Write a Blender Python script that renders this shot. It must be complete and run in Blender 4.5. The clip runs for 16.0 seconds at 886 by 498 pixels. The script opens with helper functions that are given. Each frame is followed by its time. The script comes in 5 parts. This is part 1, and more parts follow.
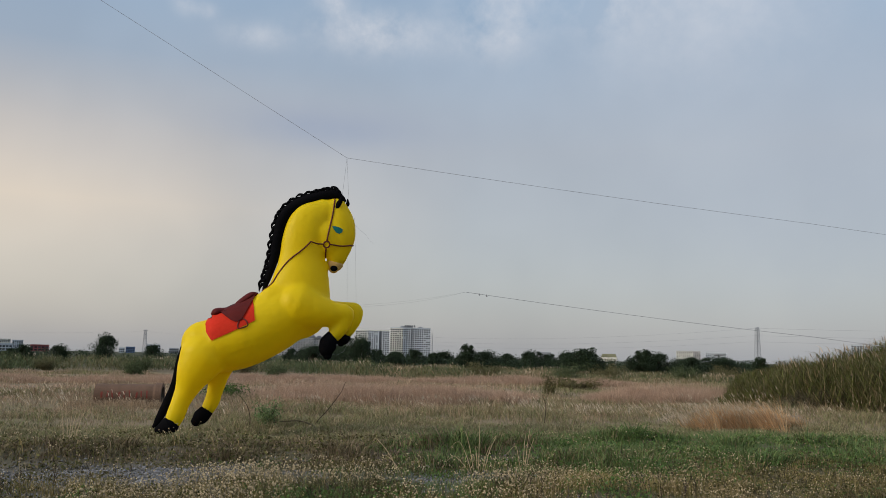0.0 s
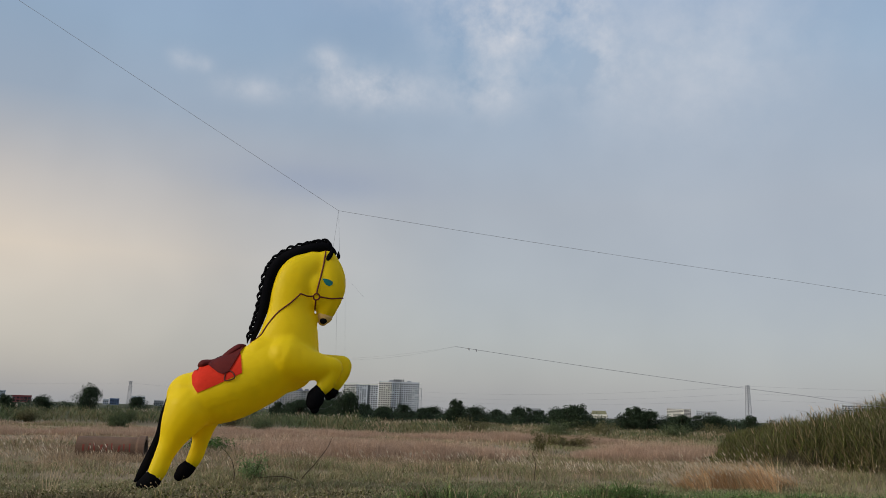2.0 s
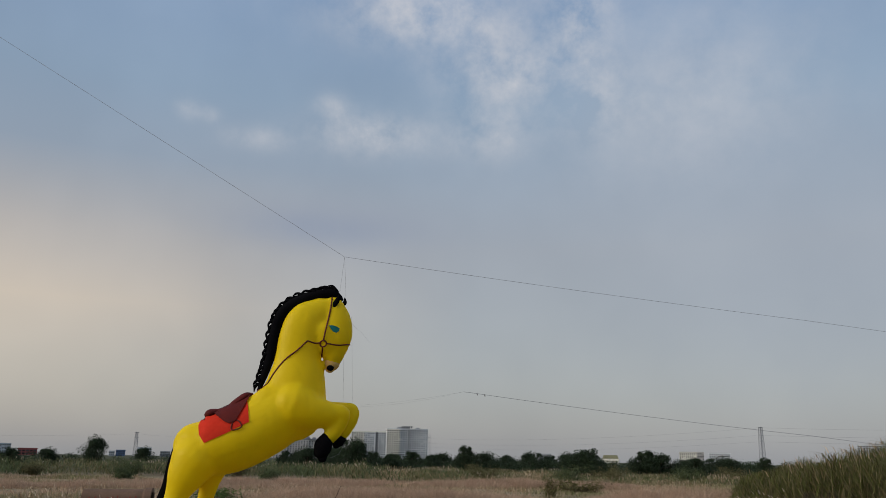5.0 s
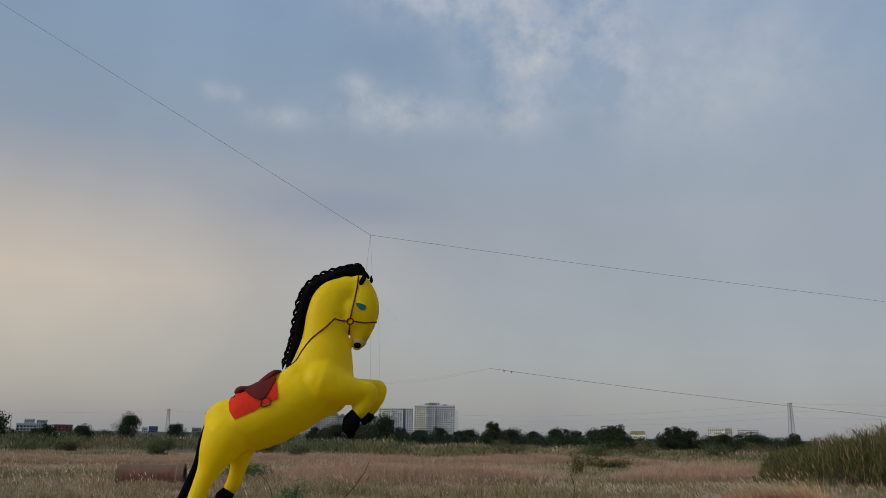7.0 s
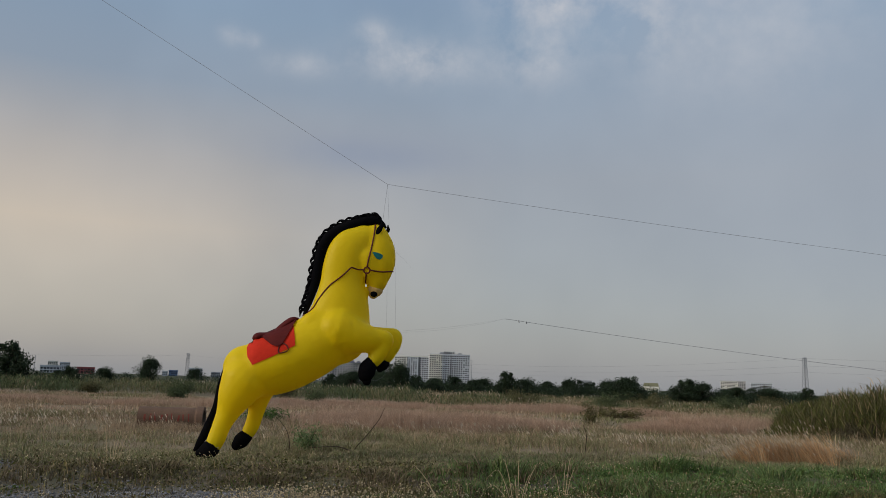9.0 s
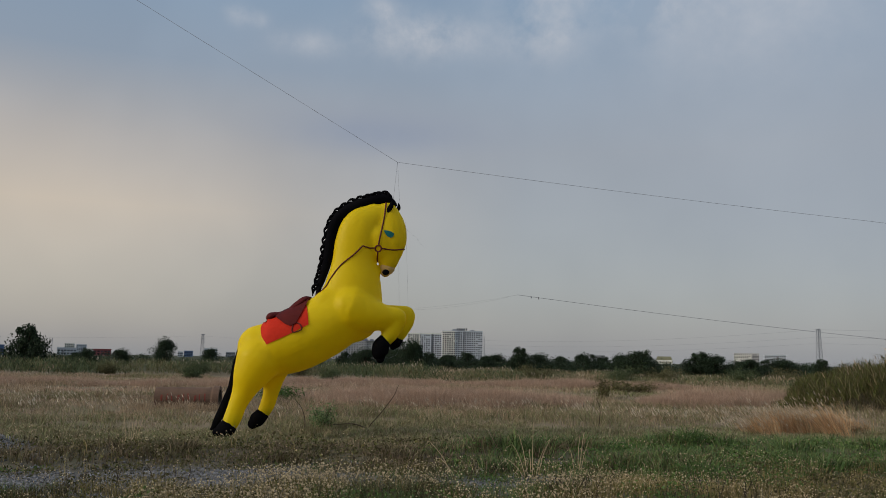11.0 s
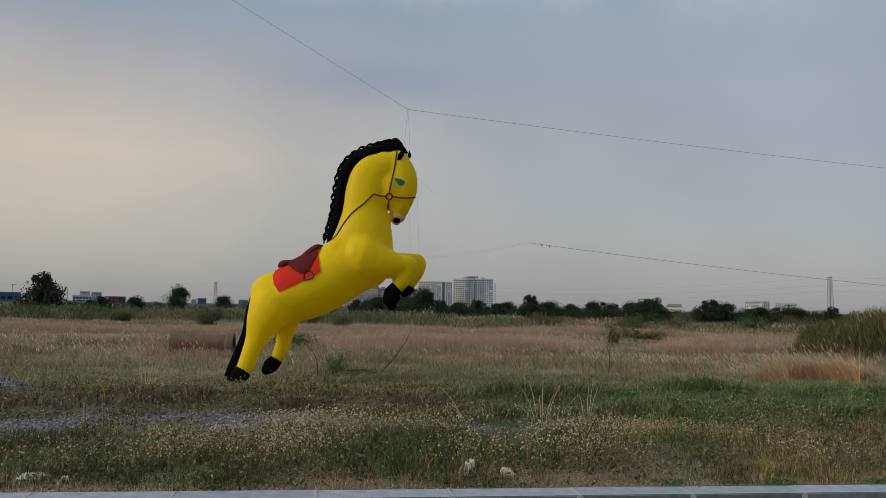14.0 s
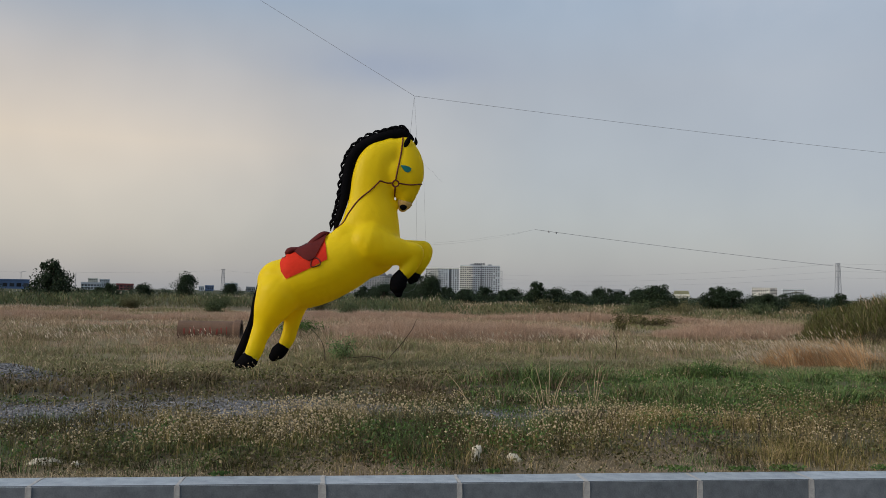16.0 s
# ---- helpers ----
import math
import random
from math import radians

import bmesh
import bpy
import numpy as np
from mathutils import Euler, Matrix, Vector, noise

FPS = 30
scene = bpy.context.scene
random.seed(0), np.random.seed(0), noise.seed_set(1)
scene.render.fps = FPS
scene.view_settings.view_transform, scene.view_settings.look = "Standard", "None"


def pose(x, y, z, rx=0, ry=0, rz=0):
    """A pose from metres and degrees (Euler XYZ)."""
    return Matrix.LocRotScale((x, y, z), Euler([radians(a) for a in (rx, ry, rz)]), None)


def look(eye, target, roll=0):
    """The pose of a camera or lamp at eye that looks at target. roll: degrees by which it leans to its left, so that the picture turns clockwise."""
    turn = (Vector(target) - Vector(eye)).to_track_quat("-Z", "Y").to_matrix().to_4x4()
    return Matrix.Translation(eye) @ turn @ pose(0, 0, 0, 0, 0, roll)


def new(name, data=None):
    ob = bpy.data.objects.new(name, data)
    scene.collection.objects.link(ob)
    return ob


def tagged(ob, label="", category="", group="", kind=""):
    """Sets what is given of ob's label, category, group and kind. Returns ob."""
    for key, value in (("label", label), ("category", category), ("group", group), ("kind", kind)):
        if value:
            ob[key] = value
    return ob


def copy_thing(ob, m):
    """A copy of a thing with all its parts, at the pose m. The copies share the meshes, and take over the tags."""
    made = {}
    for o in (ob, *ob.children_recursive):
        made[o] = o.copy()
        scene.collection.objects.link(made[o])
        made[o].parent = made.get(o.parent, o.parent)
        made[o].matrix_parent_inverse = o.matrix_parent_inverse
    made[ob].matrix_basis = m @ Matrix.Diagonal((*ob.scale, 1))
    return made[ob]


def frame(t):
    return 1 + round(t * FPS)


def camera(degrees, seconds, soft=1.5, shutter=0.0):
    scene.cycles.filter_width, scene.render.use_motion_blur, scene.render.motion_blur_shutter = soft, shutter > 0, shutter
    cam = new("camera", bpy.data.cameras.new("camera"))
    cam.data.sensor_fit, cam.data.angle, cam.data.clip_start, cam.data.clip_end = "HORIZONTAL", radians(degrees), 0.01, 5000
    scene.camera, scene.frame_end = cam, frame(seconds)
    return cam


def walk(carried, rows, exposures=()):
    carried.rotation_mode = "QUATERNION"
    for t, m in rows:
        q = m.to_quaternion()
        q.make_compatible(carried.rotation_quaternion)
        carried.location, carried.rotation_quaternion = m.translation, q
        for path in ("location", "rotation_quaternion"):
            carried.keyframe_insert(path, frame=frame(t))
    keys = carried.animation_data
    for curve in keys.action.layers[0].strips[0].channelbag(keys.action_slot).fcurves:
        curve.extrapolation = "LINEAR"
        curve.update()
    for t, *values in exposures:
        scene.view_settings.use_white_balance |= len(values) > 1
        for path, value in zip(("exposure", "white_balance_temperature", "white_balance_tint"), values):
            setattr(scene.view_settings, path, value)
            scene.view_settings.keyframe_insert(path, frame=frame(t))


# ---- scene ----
EYE = 1.4
cam = camera(57.1, 16.0, soft=0.68)
PATH = [
    (0.0, pose(0, 0, EYE, 97.60, -1.10, 0.00)),
    (0.5, pose(0, 0, EYE, 97.92, -1.36, -0.42)),
    (1.0, pose(0, 0, EYE, 98.61, -1.47, -0.70)),
    (1.5, pose(0, 0, EYE, 99.98, -1.57, -0.73)),
    (2.0, pose(0, 0, EYE, 101.40, -1.68, -0.78)),
    (2.5, pose(0, 0, EYE, 103.02, -1.37, -0.67)),
    (3.0, pose(0, 0, EYE, 104.80, -0.97, -0.60)),
    (3.2, pose(0, 0, EYE, 104.99, -0.84, -0.62)),
    (5.3, pose(0, 0, EYE, 104.43, -0.88, 0.11)),
    (5.5, pose(0, 0, EYE, 104.38, -0.91, 0.54)),
    (6.0, pose(0, 0, EYE, 104.10, -1.25, 1.53)),
    (6.5, pose(0, 0, EYE, 103.35, -1.09, 1.63)),
    (7.0, pose(0, 0, EYE, 102.90, -0.82, 1.71)),
    (7.5, pose(0, 0, EYE, 101.91, -1.04, 3.24)),
    (8.0, pose(0, 0, EYE, 101.19, -1.49, 3.10)),
    (8.5, pose(0, 0, EYE, 100.25, -1.84, 2.92)),
    (9.0, pose(0, 0, EYE, 99.38, -1.79, 2.72)),
    (9.2, pose(0, 0, EYE, 99.17, -1.55, 2.71)),
    (11.3, pose(0, 0, EYE, 97.51, -0.91, 3.86)),
    (11.5, pose(0, 0, EYE, 97.32, -0.98, 4.14)),
    (12.0, pose(0, 0, EYE, 96.70, -0.68, 4.57)),
    (12.5, pose(0, 0, EYE, 96.28, -0.53, 4.94)),
    (13.0, pose(0, 0, EYE, 95.27, -0.53, 4.98)),
    (13.5, pose(0, 0, EYE, 94.64, -0.94, 4.78)),
    (14.0, pose(0, 0, EYE, 94.08, -0.98, 4.41)),
    (14.5, pose(0, 0, EYE, 93.64, -1.06, 4.29)),
    (15.0, pose(0, 0, EYE, 93.39, -1.04, 4.34)),
    (15.5, pose(0, 0, EYE, 93.28, -0.97, 4.54)),
    (16.0, pose(0, 0, EYE, 93.15, -0.94, 4.88)),
]
EXPOSURES = [(0.0, 0.39), (0.5, 0.35), (1.5, 0.34), (2.5, 0.29), (3.2, 0.25), (5.3, 0.1), (7.0, 0.05), (9.0, 0.05), (11.3, 0.05), (12.5, 0.09), (13.5, 0.09), (14.0, 0.13), (14.5, 0.24), (15.0, 0.33), (16.0, 0.36)]
walk(cam, PATH, EXPOSURES)

# ---------------------------------------------------------------- world and sun
SUN_AZ, SUN_EL = 118.0, 24.0        # degrees to the left of straight ahead, and up


def node(tree, kind, **inputs):
    n = tree.nodes.new(kind)
    for k, v in inputs.items():
        n.inputs[int(k[1:])].default_value = v
    return n


def math_node(tree, op, a, b=None, c=None, clamp=False):
    n = tree.nodes.new("ShaderNodeMath")
    n.operation, n.use_clamp = op, clamp
    for i, v in enumerate((a, b, c)):
        if v is None:
            continue
        if isinstance(v, (int, float)):
            n.inputs[i].default_value = v
        else:
            tree.links.new(v, n.inputs[i])
    return n.outputs[0]


def mix_node(tree, fac, a, b, blend="MIX"):
    n = tree.nodes.new("ShaderNodeMix")
    n.data_type, n.blend_type = "RGBA", blend
    for sock, v in ((n.inputs[0], fac), (n.inputs[6], a), (n.inputs[7], b)):
        if isinstance(v, (int, float)):
            sock.default_value = v
        elif isinstance(v, tuple):
            sock.default_value = (*v, 1) if len(v) == 3 else v
        else:
            tree.links.new(v, sock)
    return n.outputs[2]


def noise_node(tree, vec, scale, detail=4.0, rough=0.55):
    n = tree.nodes.new("ShaderNodeTexNoise")
    n.inputs["Scale"].default_value, n.inputs["Detail"].default_value = scale, detail
    n.inputs["Roughness"].default_value = rough
    if vec is not None:
        tree.links.new(vec, n.inputs["Vector"])
    return n.outputs[0]


def ramp_node(tree, fac, stops):
    n = tree.nodes.new("ShaderNodeValToRGB")
    el = n.color_ramp.elements
    while len(el) < len(stops):
        el.new(0.5)
    for e, (p, c) in zip(el, stops):
        e.position, e.color = p, (*c, 1)
    tree.links.new(fac, n.inputs[0])
    return n.outputs[0]


def build_world():
    world = bpy.data.worlds.new("evening_sky")
    scene.world = world
    world.use_nodes = True
    t = world.node_tree
    t.nodes.clear()
    sky = t.nodes.new("ShaderNodeTexSky")
    sky.sky_type, sky.sun_disc = "NISHITA", False
    sky.sun_elevation, sky.sun_rotation = radians(SUN_EL), radians(-SUN_AZ)
    sky.dust_density, sky.air_density = 2.0, 1.2
    clear = mix_node(t, 1.0, sky.outputs[0], (SKY_K, SKY_K, SKY_K), "MULTIPLY")
    co = t.nodes.new("ShaderNodeTexCoord").outputs["Generated"]
    sep = t.nodes.new("ShaderNodeSeparateXYZ")
    t.links.new(co, sep.inputs[0])
    X, Y, Z = sep.outputs
    el = math_node(t, "MULTIPLY", math_node(t, "ARCSINE", Z), 57.29578)
    az = math_node(t, "MULTIPLY", math_node(t, "ARCTAN2", math_node(t, "MULTIPLY", X, -1.0), Y), 57.29578)
    up = math_node(t, "DIVIDE", el, 90.0, clamp=True)
    # thin high overcast, greyer and brighter to the horizon, paler overhead
    veil = ramp_node(t, up, [(0.0, (0.335, 0.345, 0.375)), (0.06, (0.375, 0.385, 0.415)), (0.16, (0.37, 0.385, 0.425)),
                             (0.27, (0.285, 0.38, 0.505)), (0.36, (0.25, 0.36, 0.545)), (0.6, (0.55, 0.62, 0.74)), (1.0, (0.95, 0.98, 1.04))])
    # warmth round the low sun
    away = math_node(t, "ABSOLUTE", math_node(t, "SUBTRACT", az, 58.0))
    near = math_node(t, "SUBTRACT", 1.0, math_node(t, "DIVIDE", away, 60.0), clamp=True)
    low = math_node(t, "SUBTRACT", 1.0, math_node(t, "DIVIDE", math_node(t, "ABSOLUTE", math_node(t, "SUBTRACT", el, 9.8)), 9.8), clamp=True)
    big = noise_node(t, co, 3.0, 3.0)
    warm = math_node(t, "MULTIPLY", math_node(t, "MULTIPLY", near, low), math_node(t, "ADD", math_node(t, "MULTIPLY", big, 1.2), 1.05), clamp=True)
    veil = mix_node(t, warm, veil, (0.70, 0.57, 0.445))
    # clouds: (az, el, half width, half height, strength)
    wob = noise_node(t, co, 11.0, 8.0, 0.60)
    wob2 = noise_node(t, co, 40.0, 4.0, 0.6)
    total = None
    for a, e, sa, se, k in CLOUDS:
        u = math_node(t, "DIVIDE", math_node(t, "SUBTRACT", az, a), sa)
        v = math_node(t, "DIVIDE", math_node(t, "SUBTRACT", el, e), se)
        r2 = math_node(t, "ADD", math_node(t, "MULTIPLY", u, u), math_node(t, "MULTIPLY", v, v))
        g = math_node(t, "MULTIPLY", math_node(t, "EXPONENT", math_node(t, "MULTIPLY", r2, -1.0)), k)
        total = g if total is None else math_node(t, "ADD", total, g)
    tex = math_node(t, "ADD", math_node(t, "MULTIPLY", wob, 4.6), math_node(t, "MULTIPLY", wob2, 1.2))
    tex = math_node(t, "SUBTRACT", tex, 2.15)
    mask = math_node(t, "MULTIPLY", total, tex)
    u = math_node(t, "DIVIDE", math_node(t, "SUBTRACT", az, -18.0), 9.0)      # smooth pale veil
    v = math_node(t, "DIVIDE", math_node(t, "SUBTRACT", el, 24.5), 5.5)
    r2 = math_node(t, "ADD", math_node(t, "MULTIPLY", u, u), math_node(t, "MULTIPLY", v, v))
    mask = math_node(t, "ADD", math_node(t, "MAXIMUM", mask, 0.0), math_node(t, "MULTIPLY", math_node(t, "EXPONENT", math_node(t, "MULTIPLY", r2, -1.0)), 0.30), clamp=True)
    base = mix_node(t, 0.3, veil, clear)
    # slow uneven greys in the veil
    base = mix_node(t, 1.0, base, ramp_node(t, noise_node(t, co, 4.5, 3.0), [(0.3, (0.93, 0.935, 0.945)), (0.72, (1.06, 1.055, 1.05))]), "MULTIPLY")
    dark_total = None
    for a, e, sa, se, k in DIM:
        u = math_node(t, "DIVIDE", math_node(t, "SUBTRACT", az, a), sa)
        v = math_node(t, "DIVIDE", math_node(t, "SUBTRACT", el, e), se)
        r2 = math_node(t, "ADD", math_node(t, "MULTIPLY", u, u), math_node(t, "MULTIPLY", v, v))
        g = math_node(t, "MULTIPLY", math_node(t, "EXPONENT", math_node(t, "MULTIPLY", r2, -1.0)), k)
        dark_total = g if dark_total is None else math_node(t, "ADD", dark_total, g)
    base = mix_node(t, math_node(t, "MULTIPLY", dark_total, math_node(t, "ADD", wob, 0.5), clamp=True), base, (0.27, 0.31, 0.39))
    sky_colour = mix_node(t, math_node(t, "MULTIPLY", mask, 0.72), base, (0.57, 0.57, 0.60))
    bg = t.nodes.new("ShaderNodeBackground")
    sky_colour = mix_node(t, 1.0, sky_colour, (1.0, 0.997, 0.985), "MULTIPLY")
    t.links.new(sky_colour, bg.inputs[0])
    bg.inputs[1].default_value = SKY_STRENGTH
    out = t.nodes.new("ShaderNodeOutputWorld")
    t.links.new(bg.outputs[0], out.inputs[0])


SKY_K, SKY_STRENGTH = 0.09, 1.0
CLOUDS = [(1.5, 30.4, 6.5, 1.9, 0.85), (-4.5, 26.8, 4.6, 2.4, 0.80), (-3.4, 22.6, 3.0, 1.8, 0.50), (5.4, 22.3, 4.2, 1.3, 0.80), (8.6, 24.0, 1.2, 0.9, 0.5),
          (18.9, 22.9, 0.8, 0.7, 0.42), (17.4, 22.7, 0.7, 0.5, 0.35), (14.0, 21.5, 2.4, 0.8, 0.36), (-10.3, 30.2, 2.2, 2.8, 0.85), (-11.5, 24.5, 2.0, 2.5, 0.4), (-18.0, 24.5, 9.0, 5.5, 0.25),
          (22.8, 30.6, 1.4, 0.5, 0.6), (0.0, 45.0, 40.0, 10.0, 0.5)]
DIM = [(8.5, 15.8, 7.0, 1.5, 1.0), (-26.0, 9.0, 16.0, 8.0, 0.34)]
build_world()

sun = new("sun", bpy.data.lights.new("sun", "SUN"))
sun.data.energy, sun.data.angle, sun.data.color = 1.7, radians(25), (1.0, 0.9, 0.78)
_a, _e = radians(SUN_AZ), radians(SUN_EL)
sun.matrix_world = look((-math.sin(_a) * math.cos(_e) * 50, math.cos(_a) * math.cos(_e) * 50, math.sin(_e) * 50), (0, 0, 0))

# ---------------------------------------------------------------- materials


def mat(name, a, b=None, rough=0.85, scale=4.0, fine=60.0, bump=0.15, metal=0.0, island=0.0, obrand=0.0, sheer=0.0, c=None, coords="Object", dist=0.01, spec=0.3):
    """Two-scale noise between colours a and b, with bump; island/obrand: lightness spread by piece; sheer: light that passes through; c: a third colour by piece."""
    m = bpy.data.materials.new(name)
    m.use_nodes = True
    t = m.node_tree
    p = t.nodes["Principled BSDF"]
    b = b or tuple(v * 0.75 for v in a)
    co = t.nodes.new("ShaderNodeTexCoord").outputs[coords]
    n1, n2 = noise_node(t, co, scale, 4.0), noise_node(t, co, fine, 3.0)
    f = math_node(t, "ADD", math_node(t, "MULTIPLY", n1, 0.65), math_node(t, "MULTIPLY", n2, 0.35))
    f = math_node(t, "MULTIPLY_ADD", f, 3.2, -1.1, clamp=True)
    col = mix_node(t, f, a, b)
    rnd = None
    if island:
        rnd, spread = t.nodes.new("ShaderNodeNewGeometry").outputs["Random Per Island"], island
    elif obrand:
        rnd, spread = t.nodes.new("ShaderNodeObjectInfo").outputs["Random"], obrand
    if rnd is not None:
        if c:
            col = mix_node(t, math_node(t, "GREATER_THAN", math_node(t, "FRACT", math_node(t, "MULTIPLY", rnd, 7.13)), 0.62), col, c)
        hsv = t.nodes.new("ShaderNodeHueSaturation")
        t.links.new(col, hsv.inputs["Color"])
        t.links.new(math_node(t, "MULTIPLY_ADD", rnd, 2 * spread, 1 - spread), hsv.inputs["Value"])
        col = hsv.outputs[0]
    t.links.new(col, p.inputs["Base Color"])
    p.inputs["Roughness"].default_value, p.inputs["Metallic"].default_value = rough, metal
    p.inputs["Specular IOR Level"].default_value = spec
    if bump:
        bn = t.nodes.new("ShaderNodeBump")
        bn.inputs["Strength"].default_value, bn.inputs["Distance"].default_value = bump, dist
        t.links.new(f, bn.inputs["Height"])
        t.links.new(bn.outputs[0], p.inputs["Normal"])
    if sheer:
        tr = t.nodes.new("ShaderNodeBsdfTranslucent")
        t.links.new(col, tr.inputs[0])
        mx = t.nodes.new("ShaderNodeMixShader")
        mx.inputs[0].default_value = sheer
        out = t.nodes["Material Output"]
        t.links.new(p.outputs[0], mx.inputs[1])
        t.links.new(tr.outputs[0], mx.inputs[2])
        t.links.new(mx.outputs[0], out.inputs[0])
    return m


YELLOW = mat("yellow_nylon", (0.93, 0.725, 0.008), (0.89, 0.68, 0.006), rough=0.5, scale=0.9, fine=3.5, bump=0.45, sheer=0.42, dist=0.03, spec=0.2)
BLACK = mat("black_nylon", (0.004, 0.004, 0.005), (0.007, 0.007, 0.008), rough=0.9, scale=3.0, fine=30.0, spec=0.0)
RED = mat("red_nylon", (0.64, 0.036, 0.016), (0.54, 0.028, 0.012), rough=0.7, scale=3.0, fine=20.0, bump=0.3, sheer=0.12, spec=0.08)
MAROON = mat("maroon_nylon", (0.10, 0.012, 0.010), (0.07, 0.008, 0.008), rough=0.7, scale=3.0, fine=20.0, bump=0.3, spec=0.1)
STRAP = mat("brown_strap", (0.12, 0.018, 0.012), rough=0.6)
TEAL = mat("teal_eye", (0.0, 0.155, 0.145), (0.0, 0.11, 0.11), rough=0.4)
PEACH = mat("peach_muzzle", (0.70, 0.45, 0.16), (0.64, 0.40, 0.13), rough=0.6, spec=0.1)
LINE = mat("grey_line", (0.27, 0.27, 0.29), rough=0.7)
LINE_THIN = mat("pale_line", (0.25, 0.26, 0.28), rough=0.7)
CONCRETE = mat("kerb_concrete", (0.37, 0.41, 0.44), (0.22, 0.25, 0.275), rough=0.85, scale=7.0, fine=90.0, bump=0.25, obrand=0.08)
# same concrete, darkened: the shade on the kerb's front is in this colour
FACE_SHADE = mat("kerb_face_shaded", (0.165, 0.183, 0.198), (0.095, 0.107, 0.118), rough=0.9, scale=9.0, fine=90.0, bump=0.35, obrand=0.15)
MORTAR = mat("joint_mortar", (0.46, 0.45, 0.42), (0.28, 0.27, 0.26), rough=0.95, scale=20.0)
ASPHALT = mat("asphalt", (0.055, 0.055, 0.058), (0.035, 0.035, 0.038), rough=0.9, scale=2.0, fine=150.0, bump=0.3)
PIPE = mat("stained_concrete", (0.165, 0.10, 0.068), (0.095, 0.062, 0.043), rough=0.95, scale=3.0, fine=40.0, bump=0.4)
PIPE_IN = mat("pipe_inside", (0.10, 0.085, 0.07), rough=0.95)
RED_PAINT = mat("red_paint", (0.20, 0.03, 0.022), (0.16, 0.05, 0.035), rough=0.8, scale=12.0)
STONE = mat("pale_stone", (0.74, 0.67, 0.52), (0.55, 0.49, 0.37), rough=0.9, scale=20.0, bump=0.6)
GRAVEL = mat("grey_gravel", (0.215, 0.213, 0.214), (0.135, 0.134, 0.136), rough=0.9, island=0.6, bump=0.0)
GRASS_GREEN = mat("green_grass", (0.082, 0.155, 0.046), (0.108, 0.155, 0.054), scale=0.8, fine=5.0, island=0.6, bump=0.0, sheer=0.15, c=(0.155, 0.20, 0.066))
GRASS_MIX = mat("weed_stems", (0.148, 0.142, 0.038), (0.21, 0.168, 0.062), scale=0.9, fine=5.0, island=0.65, bump=0.0, sheer=0.1, c=(0.32, 0.24, 0.12))
WEED_DARK = mat("dark_weeds", (0.125, 0.122, 0.05), (0.18, 0.135, 0.075), scale=0.9, fine=5.0, island=0.7, bump=0.0, sheer=0.1, c=(0.21, 0.155, 0.10))
# darker weed copy: shadow between the kerb plants put into the colour
WEED_SHADE = mat("shaded_green_weeds", (0.034, 0.044, 0.012), (0.058, 0.048, 0.021), scale=0.9, fine=5.0, island=0.6, bump=0.0, sheer=0.1, c=(0.12, 0.095, 0.05))
GRASS_OLIVE = mat("olive_grass", (0.175, 0.195, 0.08), (0.225, 0.207, 0.105), scale=0.7, fine=3.0, island=0.45, bump=0.0, sheer=0.15, c=(0.30, 0.24, 0.145))
GRASS_TAN = mat("dry_tan_grass", (0.35, 0.255, 0.16), (0.265, 0.195, 0.12), scale=0.5, fine=2.0, island=0.4, bump=0.0, sheer=0.15, c=(0.43, 0.325, 0.215))
GRASS_PINK = mat("dusky_pink_grass", (0.45, 0.305, 0.215), (0.355, 0.246, 0.175), scale=0.25, fine=1.0, island=0.35, bump=0.0, sheer=0.2, c=(0.48, 0.345, 0.25))
GRASS_ORANGE = mat("orange_dry_grass", (0.62, 0.375, 0.19), (0.50, 0.285, 0.135), scale=1.5, fine=6.0, island=0.5, bump=0.0, sheer=0.2, c=(0.62, 0.45, 0.27))
REED = mat("olive_reeds", (0.074, 0.090, 0.020), (0.095, 0.100, 0.028), scale=0.8, fine=2.5, island=0.5, bump=0.0, sheer=0.2, c=(0.135, 0.12, 0.055))
REED_TAN = mat("brown_reeds", (0.22, 0.165, 0.085), (0.165, 0.125, 0.065), scale=0.8, fine=2.5, island=0.4, bump=0.0, sheer=0.2)
PLUME = mat("pale_plumes", (0.58, 0.49, 0.36), (0.46, 0.37, 0.27), island=0.25, bump=0.0, sheer=0.2)
WEED_LEAF = mat("weed_leaves", (0.072, 0.084, 0.023), (0.11, 0.092, 0.034), scale=0.8, fine=6.0, island=0.6, bump=0.0, sheer=0.15, c=(0.155, 0.125, 0.07))
REED_FAR = mat("far_olive_reeds", (0.125, 0.13, 0.055), (0.155, 0.145, 0.07), scale=0.3, fine=1.5, island=0.3, bump=0.0, sheer=0.15, c=(0.18, 0.155, 0.085))
HEADS = mat("pale_seed_heads", (0.54, 0.44, 0.28), (0.39, 0.31, 0.18), island=0.4, bump=0.0, sheer=0.1)
STRAW = mat("straw_stalks", (0.54, 0.42, 0.26), (0.40, 0.30, 0.17), island=0.2, bump=0.0)
TWIG = mat("dark_twig", (0.06, 0.045, 0.032), rough=0.9)
TWIG_DRY = mat("dead_scrub_twigs", (0.105, 0.092, 0.055), (0.075, 0.068, 0.042), scale=1.5, fine=6.0, island=0.5, bump=0.0)
BARK = mat("grey_bark", (0.10, 0.08, 0.06), (0.06, 0.05, 0.04), rough=0.95, scale=3.0, fine=30.0)
LEAF = mat("dark_tree_leaves", (0.020, 0.038, 0.014), (0.014, 0.027, 0.011), rough=0.7, scale=0.5, fine=3.0, island=0.55, bump=0.0, sheer=0.15)
